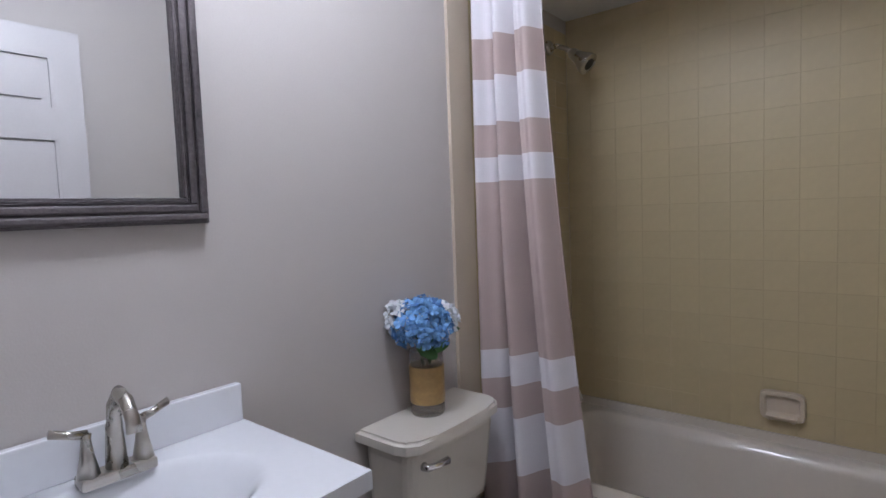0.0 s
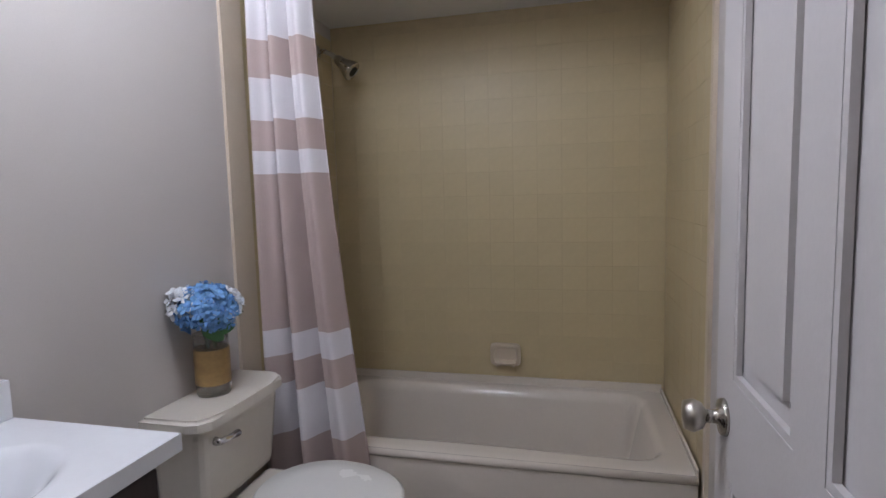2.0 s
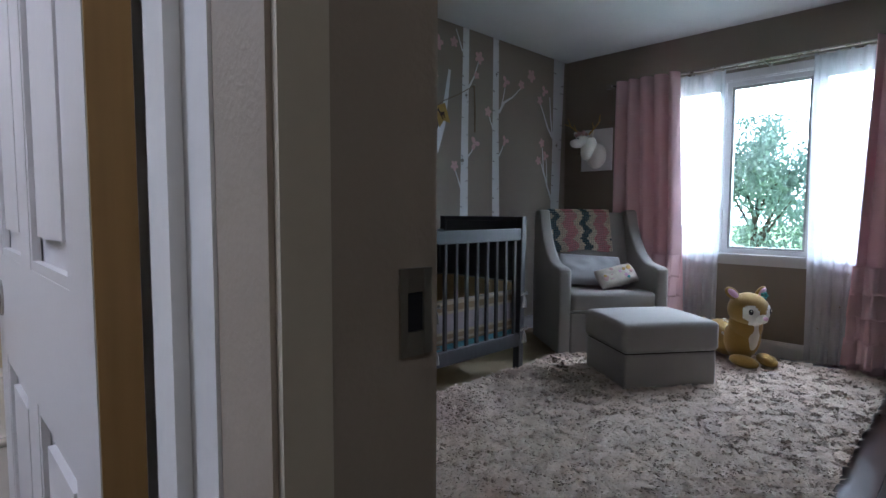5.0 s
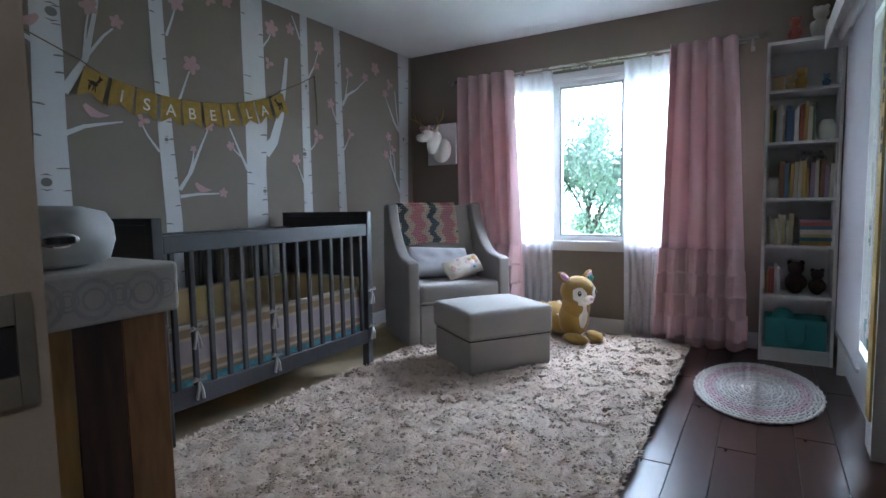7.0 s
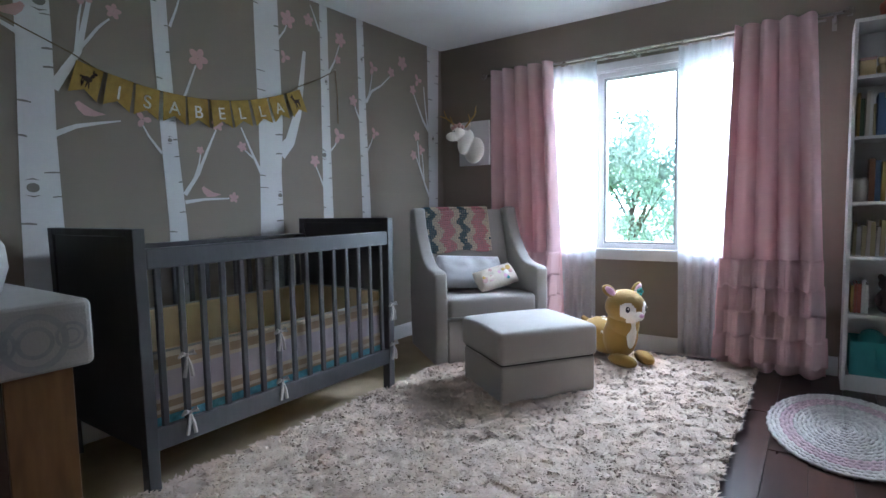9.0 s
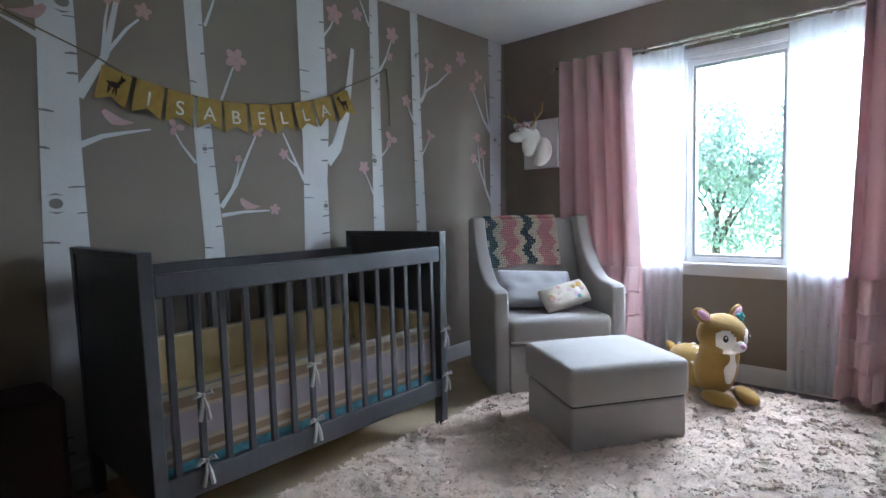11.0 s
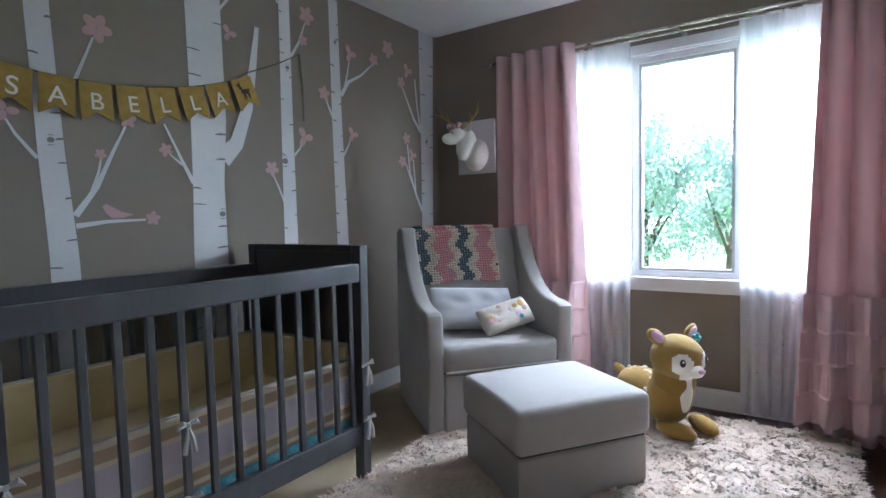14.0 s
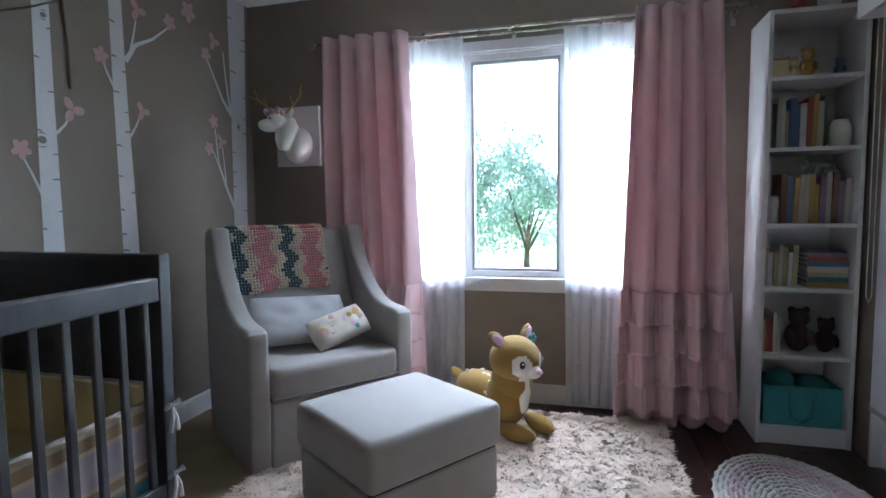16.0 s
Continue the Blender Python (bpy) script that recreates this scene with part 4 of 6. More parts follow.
for x in (0.05, 0.55):
    for y in (0.05, 0.48):
        part("foot", lathe([(0.018, 0.0), (0.022, 0.03), (0.022, 0.036)], 12, (x, y, 0.006)), "dark", ottoman)

# ---- plush fawn ----
bm = bmesh.new()
blob(bm, (0.0, 0.20, 0.155), (0.120, 0.195, 0.128), (8, 0, 0), 24, 0)       # body
blob(bm, (0.0, 0.04, 0.19), (0.118, 0.108, 0.165), (8, 0, 0), 24, 0)        # chest
blob(bm, (0.0, 0.015, 0.285), (0.108, 0.100, 0.13), (-6, 0, 0), 24, 0)       # neck
blob(bm, (0.0, -0.005, 0.405), (0.128, 0.128, 0.122), (0, 0, 0), 28, 0)     # head
blob(bm, (0.0, -0.112, 0.362), (0.042, 0.046, 0.036), (10, 0, 0), 20, 1)    # muzzle
mask = bmesh.ops.create_uvsphere(bm, u_segments=64, v_segments=48, radius=1.0, matrix=Matrix.Translation((0.0, -0.005, 0.405)) @ Matrix.Diagonal((0.1295, 0.1300, 0.1235, 1)))
off = []
for f in {f for v in mask["verts"] for f in v.link_faces}:                  # white face mask lying on the head
    d = f.calc_center_median() - Vector((0.0, -0.005, 0.405))
    az, el = abs(math.atan2(d.x, -d.y)), math.atan2(d.z, math.hypot(d.x, d.y))
    f.material_index = 1
    if ((az - 0.62) / 0.40) ** 2 + ((el + 0.06) / 0.46) ** 2 > 1 and not (az < 0.72 and -1.1 < el < -0.22):
        off.append(f)
bmesh.ops.delete(bm, geom=off, context="FACES")
blob(bm, (0.0, -0.156, 0.368), (0.018, 0.014, 0.014), (0, 0, 0), 12, 2)     # nose
for s in (-1, 1):
    blob(bm, (s * 0.074, -0.112, 0.408), (0.014, 0.007, 0.021), (0, 0, s * 36), 12, 3)
    blob(bm, (s * 0.077, -0.118, 0.415), (0.005, 0.004, 0.006), (0, 0, s * 36), 8, 1)
    blob(bm, (s * 0.112, 0.02, 0.520), (0.060, 0.018, 0.036), (0, -s * 40, s * 10), 14, 0)
    blob(bm, (s * 0.114, 0.006, 0.522), (0.046, 0.013, 0.022), (0, -s * 40, s * 10), 12, 2)
    blob(bm, (s * 0.090, -0.085, 0.055), (0.046, 0.105, 0.044), (0, 0, -s * 14), 16, 0)
    blob(bm, (s * 0.105, 0.27, 0.06), (0.05, 0.10, 0.048), (0, 0, s * 12), 16, 0)
blob(bm, (0.0, -0.064, 0.235), (0.040, 0.020, 0.115), (4, 0, 0), 16, 1)    # bib
blob(bm, (0.0, 0.395, 0.215), (0.030, 0.068, 0.026), (32, 0, 0), 12, 0)     # tail
r = random.Random(2)
for k in range(16):
    a, b = r.uniform(-1.1, 1.1), r.uniform(0.10, 0.33)
    q = math.sqrt(max(0.0, 1 - ((b - 0.20) / 0.185) ** 2))
    blob(bm, (0.118 * q * math.sin(a), b, 0.157 + 0.126 * q * math.cos(a) + 0.14 * (b - 0.20)), (0.010, 0.012, 0.007), (0, math.degrees(a), 0), 8, 1)
for k in range(5):
    t = k * 1.2566
    blob(bm, (0.085 + 0.018 * math.cos(t), -0.045, 0.508 + 0.018 * math.sin(t)), (0.014, 0.009, 0.012), (0, 0, 0), 8, 4)
fawn = part("plush_fawn", bm, ["plush", "plushwhite", "plushpink", "black", "teal"], None, "", True)
fawn.matrix_basis = pose(4.42, 0.285, 0.036, 0, 0, -34) @ Matrix.Diagonal((0.95, 1.0, 0.92, 1))
tagged(fawn, "tan plush fawn toy with white face and teal bow", "plush toy")

# ---- fawn head plaque ----
plq = thing("fawn_head_plaque", (NX1 - 0.001, 1.708, 1.60), 0, "white faux fawn head on square board with flowers", "wall decor")
part("board", box(-0.022, 0, -0.15, 0.15, -0.185, 0.185, 0.004), "white", plq)
bm = bmesh.new()
blob(bm, (-0.055, -0.025, -0.06), (0.085, 0.085, 0.115), (0, 20, 0), 18)
blob(bm, (-0.11, 0.025, 0.01), (0.068, 0.064, 0.12), (0, 30, 0), 18)
blob(bm, (-0.155, 0.065, 0.075), (0.055, 0.052, 0.058), (0, 0, 0), 18)
blob(bm, (-0.195, 0.098, 0.050), (0.062, 0.040, 0.040), (0, 0, -38), 16)
for s in (-1, 1):
    blob(bm, (-0.135 + s * 0.03, 0.06 - s * 0.06, 0.13), (0.014, 0.022, 0.038), (s * 35, 0, 0), 10)
head = part("head", bm, "plushwhite", plq, "white felt fawn head", True)
rm = head.modifiers.new("blend", "REMESH")
rm.mode, rm.voxel_size, rm.use_smooth_shade = "VOXEL", 0.006, True
sm = head.modifiers.new("soften", "SMOOTH")
sm.factor, sm.iterations = 0.6, 8
bm = bmesh.new()
for s in (-1, 1):
    b = Vector((-0.13, 0.055 - s * 0.04, 0.125))
    tube([b, b + Vector((0.0, -s * 0.05, 0.05)), b + Vector((-0.01, -s * 0.10, 0.09)), b + Vector((-0.02, -s * 0.12, 0.16))], [0.008, 0.007, 0.006, 0.003], 8, bm)
    tube([b + Vector((0.0, -s * 0.05, 0.05)), b + Vector((-0.03, -s * 0.05, 0.10))], [0.006, 0.003], 8, bm)
    tube([b + Vector((-0.01, -s * 0.10, 0.09)), b + Vector((-0.05, -s * 0.14, 0.11))], [0.005, 0.003], 8, bm)
part("antlers", bm, "gold", plq, "gold painted antlers", True)
bm = bmesh.new()
r = random.Random(8)
for k in range(14):
    blob(bm, (-0.155 + r.uniform(-0.04, 0.04), 0.06 + r.uniform(-0.055, 0.055), 0.128 + r.uniform(-0.01, 0.02)), (0.018, 0.018, 0.012), (r.uniform(0, 90), 0, 0), 8)
part("flower_crown", bm, "decalpink", plq, "pink fabric flower crown", True)
bm = bmesh.new()
blob(bm, (-0.205, 0.075, 0.09), (0.008, 0.006, 0.008), seg=8), blob(bm, (-0.165, 0.118, 0.09), (0.008, 0.006, 0.008), seg=8)
tagged(part("eyes", bm, "black", plq), kind="stuff")

# ---- bookcase and what stands in it ----
bc = thing("bookcase", (0, 0, 0), 0, "tall narrow white laminate bookcase", "bookcase")
sy0, sy1, sx0, sx1 = -1.245, -0.845, 4.652, 4.938
part("side_panel", box(sx0, sx1, sy1 - 0.018, sy1, 0, 2.02, 0.001), "white", bc)
part("side_panel", box(sx0, sx1, sy0, sy0 + 0.018, 0, 2.02, 0.001), "white", bc)
part("back_panel", box(sx1 - 0.008, sx1, sy0 + 0.019, sy1 - 0.019, 0.02, 2.0), "white", bc)
part("top_panel", box(sx0, sx1, sy0 + 0.0185, sy1 - 0.0185, 2.0, 2.02), "white", bc)
part("plinth", box(sx0 + 0.012, sx0 + 0.028, sy0 + 0.019, sy1 - 0.019, 0, 0.07), "white", bc)
levels = (0.072, 0.415, 0.735, 1.035, 1.385, 1.705)
for z in levels:
    part("shelf", box(sx0 + 0.003, sx1 - 0.009, sy0 + 0.019, sy1 - 0.019, z, z + 0.018, 0.001), "white", bc)
BC = {}
for k, c in enumerate(((0.55, 0.50, 0.42), (0.08, 0.13, 0.07), (0.35, 0.09, 0.06), (0.10, 0.16, 0.28), (0.42, 0.28, 0.08), (0.62, 0.60, 0.56), (0.20, 0.10, 0.06), (0.42, 0.36, 0.20), (0.30, 0.20, 0.30), (0.06, 0.20, 0.26))):
    M["book%d" % k] = mat("book_cover_%d" % k, c, 0.5, 0.1, 10, 0.05, 80)
COLN = ("cream", "dark green", "red", "navy blue", "ochre", "white", "brown", "khaki", "plum", "teal")


def book(y, z, w, h, d, k, lean=0.0):
    b = thing("book", (sx0 + 0.06, y, z), 0, COLN[k] + " book standing upright on the bookcase shelf", "book", "books in the bookcase")
    b.matrix_basis = pose(sx0 + 0.06, y, z, lean, 0, 0)
    part("cover", multi((0, d, -w, -w + 0.002, 0, h), (0, d, -0.002, 0, 0, h), (-0.0015, 0.0005, -w, 0, 0, h)), "book%d" % k, b)
    part("pages", box(0.002, d - 0.004, -w + 0.0025, -0.0025, 0.003, h - 0.003), "letter", b)


def book_flat(y0, y1, z, h, k):
    b = thing("book", (0, 0, 0), 0, COLN[k] + " book lying flat in a stack", "book", "books in the bookcase")
    part("cover", multi((sx0 + 0.045, sx0 + 0.20, y0, y1, z, z + 0.002), (sx0 + 0.045, sx0 + 0.20, y0, y1, z + h - 0.002, z + h), (sx0 + 0.043, sx0 + 0.046, y0, y1, z, z + h)), "book%d" % k, b)
    part("pages", box(sx0 + 0.048, sx0 + 0.196, y0 + 0.003, y1 - 0.003, z + 0.0025, z + h - 0.0025), "letter", b)


def row(y, y_end, z, hmin, hmax, seed, pal):
    r = random.Random(seed)
    while True:
        w = r.uniform(0.011, 0.026)
        if y - w < y_end:
            return
        book(y, z, w, r.uniform(hmin, hmax), r.uniform(0.13, 0.17), r.choice(pal), r.choice((0, 0, 0, 1.5)))
        y -= w + 0.0015


L = [z + 0.0185 for z in levels]
row(-0.872, -1.125, L[4], 0.17, 0.25, 1, (0, 5, 1, 1, 4, 2, 7, 3))
row(-0.935, -1.222, L[3], 0.18, 0.235, 2, (0, 6, 4, 7, 3, 0, 6, 8))
row(-0.875, -1.03, L[2], 0.16, 0.20, 3, (6, 0, 2, 5, 7))
zz = L[2]
for k, h in zip((4, 9, 7, 0, 3, 2, 8), (0.026, 0.022, 0.02, 0.028, 0.024, 0.02, 0.018)):
    book_flat(-1.218 + 0.004 * (k % 3), -1.05 - 0.005 * (k % 2), zz, h, k)
    zz += h + 0.0008
row(-0.875, -0.955, L[1], 0.15, 0.19, 4, (2, 4, 5, 0))


def lathed(name, profile, at, material, label, cat):
    t = thing(name, at, 0, label, cat)
    part("body", lathe(profile, 20), material, t, smooth=True)
    return t


lathed("white_jar", [(0.035, 0), (0.045, 0.02), (0.045, 0.09), (0.032, 0.12), (0.030, 0.125)], (sx0 + 0.09, -1.175, L[4]), "plushwhite", "white ceramic owl-shaped jar on shelf", "ornament")
lathed("white_mug", [(0.028, 0), (0.034, 0.01), (0.034, 0.11), (0.026, 0.13)], (sx0 + 0.08, -0.90, L[3]), "plushwhite", "small white ceramic figurine beside books", "ornament")
cubeb = thing("pink_box", (0, 0, 0), 0, "small pale pink keepsake box on shelf", "box")
part("body", box(sx0 + 0.05, sx0 + 0.13, -0.945, -0.875, L[5], L[5] + 0.085, 0.004), "sheet", cubeb)
part("lid", box(sx0 + 0.048, sx0 + 0.132, -0.947, -0.873, L[5] + 0.086, L[5] + 0.10, 0.003), "decalpink", cubeb)


def figurine(at, s, material, label):
    bm = bmesh.new()
    blob(bm, (0, 0, 0.045 * s), (0.032 * s, 0.034 * s, 0.045 * s), seg=14)
    blob(bm, (-0.01 * s, 0, 0.105 * s), (0.028 * s, 0.028 * s, 0.028 * s), seg=14)
    for k in (-1, 1):
        blob(bm, (-0.005 * s, k * 0.020 * s, 0.126 * s), (0.008 * s, 0.010 * s, 0.012 * s), seg=8)
        blob(bm, (-0.028 * s, k * 0.026 * s, 0.05 * s), (0.012 * s, 0.012 * s, 0.026 * s), (0, 30, 0), 8)
    o = part("figurine", bm, material, None, "", True)
    o.location = at
    tagged(o, label, "figurine")


figurine((sx0 + 0.09, -1.03, L[5] + 0.001), 1.0, "gold", "small gold animal figurine on shelf")
figurine((sx0 + 0.10, -0.975, L[5] + 0.001), 0.75, "sheet", "small cream animal figurine on shelf")
figurine((sx0 + 0.09, -1.16, L[5] + 0.001), 0.62, "book3", "small blue animal figurine on shelf")
figurine((sx0 + 0.10, -0.99, 2.021), 1.15, "book2", "red stuffed toy on top of bookcase")
figurine((sx0 + 0.11, -1.12, 2.021), 1.5, "plushwhite", "pale stuffed bear on top of bookcase")
figurine((sx0 + 0.10, -1.04, L[1] + 0.001), 1.6, "maroon", "dark brown stuffed bear sitting on shelf")
figurine((sx0 + 0.10, -1.155, L[1] + 0.001), 1.25, "brownprint", "dark stuffed rabbit sitting on shelf")
plantp = thing("leaf_garland", (0, 0, 0), 0, "dusty grey leaves lying over the books", "plant")
bm = bmesh.new()
r = random.Random(9)
for k in range(26):
    blob(bm, (sx0 + 0.10 + r.uniform(-0.04, 0.04), -1.10 + r.uniform(-0.07, 0.07), L[3] + 0.245 + r.uniform(0.0, 0.04)), (0.020, 0.011, 0.003), (r.uniform(-60, 60), r.uniform(-60, 60), r.uniform(0, 360)), 8)
part("leaves", bm, "silverleaf", plantp)
bin_ = thing("teal_bin", (0, 0, 0), 0, "teal fabric storage bin with rope handle", "storage bin")
part("body", multi((sx0 + 0.02, sx0 + 0.025, -1.21, -0.88, L[0], L[0] + 0.19), (sx0 + 0.24, sx0 + 0.245, -1.21, -0.88, L[0], L[0] + 0.19), (sx0 + 0.0255, sx0 + 0.2395, -1.21, -1.205, L[0], L[0] + 0.19), (sx0 + 0.0255, sx0 + 0.2395, -0.885, -0.88, L[0], L[0] + 0.19), (sx0 + 0.0255, sx0 + 0.2395, -1.2045, -0.8855, L[0], L[0] + 0.004)), "teal", bin_)
part("handle", tube([(sx0 + 0.018, -0.99, L[0] + 0.16), (sx0 + 0.014, -1.00, L[0] + 0.05), (sx0 + 0.012, -1.045, L[0] + 0.015), (sx0 + 0.014, -1.09, L[0] + 0.05), (sx0 + 0.018, -1.10, L[0] + 0.16)], 0.005, 8), "teal", bin_, smooth=True)
part("contents", blob(blob(bmesh.new(), (sx0 + 0.13, -0.98, L[0] + 0.19), (0.07, 0.06, 0.055)), (sx0 + 0.13, -1.12, L[0] + 0.17), (0.08, 0.07, 0.045)), "teal", bin_, "teal stuffed toys heaped inside", True)

# ---- glazed door with roller blind ----
door2 = tagged(new("door_2"), "white glazed door behind a lowered roller blind", "door", kind="structure")
part("door_frame", multi((DX0 - 0.068, DX0, -1.39, -1.25, 0, 2.118), (DX1, DX1 + 0.018, -1.39, -1.25, 0, 2.118), (DX0, DX1, -1.39, -1.25, 2.06, 2.118)), "trim", door2)
part("stile", multi((DX0 + 0.004, DX0 + 0.13, -1.33, -1.29, 0.01, 2.05), (DX1 - 0.12, DX1 - 0.004, -1.33, -1.29, 0.01, 2.05)), "trim", door2)
part("rail", multi((DX0 + 0.1305, DX1 - 0.1205, -1.33, -1.29, 0.01, 0.27), (DX0 + 0.1305, DX1 - 0.1205, -1.33, -1.29, 1.93, 2.05)), "trim", door2)
pn = part("pane", box(DX0 + 0.1305, DX1 - 0.1205, -1.313, -1.307, 0.27, 1.93), "glass", door2)
pn.visible_shadow = False
part("door_handle", lathe([(0.0, 0), (0.026, 0.0), (0.026, 0.008), (0.010, 0.012), (0.010, 0.035), (0.026, 0.045), (0.028, 0.06), (0.018, 0.07), (0, 0.072)], 20, (DX0 + 0.10, -1.289, 0.915), Matrix.Rotation(math.pi / 2, 4, "X")), "nickel", door2, smooth=True)
bl = thing("roller_blind", (0, 0, 0), 0, "lowered white roller blind with valance and bead chain", "window blind")
part("valance", multi((3.50, 4.515, -1.135, -1.128, 1.905, 2.015), (3.50, 4.515, -1.255, -1.1355, 2.008, 2.015), (4.508, 4.515, -1.255, -1.1355, 1.905, 2.0075)), "white", bl)
part("roller", tube([(3.53, -1.20, 1.96), (4.50, -1.20, 1.96)], 0.02, 12), "white", bl, smooth=True)
part("fabric", box(3.63, 4.49, -1.237, -1.2355, 0.275, 1.96), "blind", bl)
part("hem_bar", box(3.63, 4.49, -1.243, -1.230, 0.255, 0.276, 0.003), "applgrey", bl)
part("bead_chain", tube([(4.502, -1.20, 1.95), (4.502, -1.205, 0.75), (4.502, -1.215, 0.72), (4.502, -1.225, 0.75), (4.502, -1.22, 1.95)], 0.0022, 6), "white", bl)

chart = thing("growth_chart", (0, 0, 0), 0, "yellow pine ruler growth chart on white boards", "growth chart")
part("board", box(3.305, 3.395, -1.2475, -1.236, 0.15, 2.16, 0.002), "ruler", chart)
bm = bmesh.new()
for k in range(76):
    z = 0.18 + k * 0.0254
    bm_box(bm, 3.394 - (0.05 if k % 12 == 0 else 0.028 if k % 3 == 0 else 0.016), 3.394, -1.2356, -1.2350, z, z + 0.002)
part("ruler_marks", bm, "black", chart, "black printed inch marks")
bm = bmesh.new()
z = 1.22
for k, g in enumerate((3, 5, 6)):
    for q in range(g):
        bm_box(bm, 3.315, 3.345, -1.2356, -1.2350, z, z + 0.036)
        z += 0.05
    z += 0.04
part("lettering", bm, "black", chart, "row of small black letters")

# ---- changing table, wipe warmer, hamper ----
dr = thing("changing_table", (0, 0, 0), 0, "rustic reclaimed-wood dresser used as changing table", "dresser")
part("body", box(0.93, 1.305, 0.285, 1.12, 0.06, 0.875, 0.006), "rustic", dr)
for k in range(4):
    part("side_board", box(0.935 + 0.093 * k, 0.935 + 0.093 * k + 0.0918, 0.273, 0.2845, 0.06, 0.872, 0.002), ("rustic", "rusticgold", "rusticdark", "rustic")[k], dr)
for z0, z1 in ((0.10, 0.34), (0.36, 0.60), (0.62, 0.86)):
    part("drawer", box(1.3055, 1.317, 0.31, 1.10, z0, z1, 0.004), "rustic", dr)
for x in (0.96, 1.25):
    for y in (0.31, 1.07):
        part("foot", box(x, x + 0.04, y, y + 0.04, 0.0, 0.06), "rustic", dr)
pc = thing("changing_pad_cover", (0, 0, 0), 0, "grey cotton changing pad cover with ring print", "changing pad")
part("cover", box(0.925, 1.335, 0.258, 1.13, 0.795, 0.905, 0.012, 3), "ribbon", pc)
M["ringprint"] = mat("ring_print", (0.39, 0.385, 0.38), 0.9, 0.15, 20, 0.1, 200)
bm = bmesh.new()
r = random.Random(11)
def ring(cx, cz, rad, w, face):
    n = 22
    o = [(rad * math.cos(2 * math.pi * k / n), rad * math.sin(2 * math.pi * k / n)) for k in range(n)]
    i = [(a * (1 - w), b * (1 - w)) for a, b in o]
    f = (lambda a, b: (cx + a, 0.2572, cz + b)) if face == "s" else (lambda a, b: (1.3358, cx + a, cz + b))
    vo, vi = [bm.verts.new(f(*p)) for p in o], [bm.verts.new(f(*p)) for p in i]
    for k in range(n):
        bm.faces.new((vo[k], vo[(k + 1) % n], vi[(k + 1) % n], vi[k]))
for k in range(8):
    rad = (0.056, 0.034, 0.060, 0.030)[k % 4]
    ring(0.965 + k * 0.048, 0.848 + (0.014 if k % 2 else -0.012) * (1 if rad < 0.03 else 0.1), rad * 0.75, 0.22, "s")
    ring(0.965 + k * 0.048, 0.848 + (0.014 if k % 2 else -0.012) * (1 if rad < 0.03 else 0.1), rad * 0.42, 0.25, "s")
for k in range(14):
    rad = (0.036, 0.026, 0.04)[k % 3]
    ring(0.30 + k * 0.06, 0.848, rad, 0.2, "e"), ring(0.30 + k * 0.06, 0.848, rad * 0.55, 0.25, "e")
part("ring_print", bm, "ringprint", pc, "printed grey rings")
ww = thing("wipe_warmer", (1.155, 0.43, 0.936), 0, "rounded grey plastic wipe warmer on the changing pad", "wipe warmer")
part("body", lathe([(0.0, 0.0), (0.11, 0.0), (0.155, 0.012), (0.168, 0.05), (0.165, 0.085), (0.15, 0.11), (0.10, 0.122), (0.0, 0.125)], 36, turn=Matrix.Diagonal((0.85, 1.0, 1, 1))), "applgrey", ww, smooth=True)
bm = bmesh.new()
blob(bm, (-0.02, -0.163, 0.058), (0.038, 0.007, 0.016), (0, 0, 0), 16)
part("badge", bm, "chrome", ww, "oval chrome maker's badge", True)
part("badge_print", multi((-0.043, -0.033, -0.1735, -0.169, 0.052, 0.064), (-0.030, -0.021, -0.1735, -0.169, 0.052, 0.064), (-0.018, -0.009, -0.1735, -0.169, 0.052, 0.064), (-0.006, 0.003, -0.1735, -0.169, 0.052, 0.064)), "black", ww)
dr.location.x, dr.scale.z = 0.028, 1.036
pc.location = (0.028, 0, 0.030)
hp = thing("toy_hamper", (0, 0, 0), 0, "dark maroon fabric hamper with animal silhouettes", "hamper")
part("body", box(1.30, 1.78, 1.72, 2.02, 0.006, 0.50, 0.02), "maroon", hp)
bm = bmesh.new()
for cx_ in (1.42, 1.64):
    for o in (ellipse(cx_, 0.28, 0.07, 0.035), ellipse(cx_ - 0.07, 0.35, 0.018, 0.06, 0.4), ellipse(cx_ - 0.04, 0.17, 0.009, 0.09), ellipse(cx_ + 0.04, 0.17, 0.009, 0.09)):
        plate(o, 1.7195, 0.001, bm=bm)
part("animal_print", bm, "brownprint", hp)
lathed("pink_pouf", [(0.0, 0), (0.14, 0.0), (0.19, 0.06), (0.20, 0.14), (0.17, 0.22), (0.10, 0.26), (0, 0.265)], (3.02, -1.72, 0.0), "pink", "round pink fabric floor pouf", "pouf")

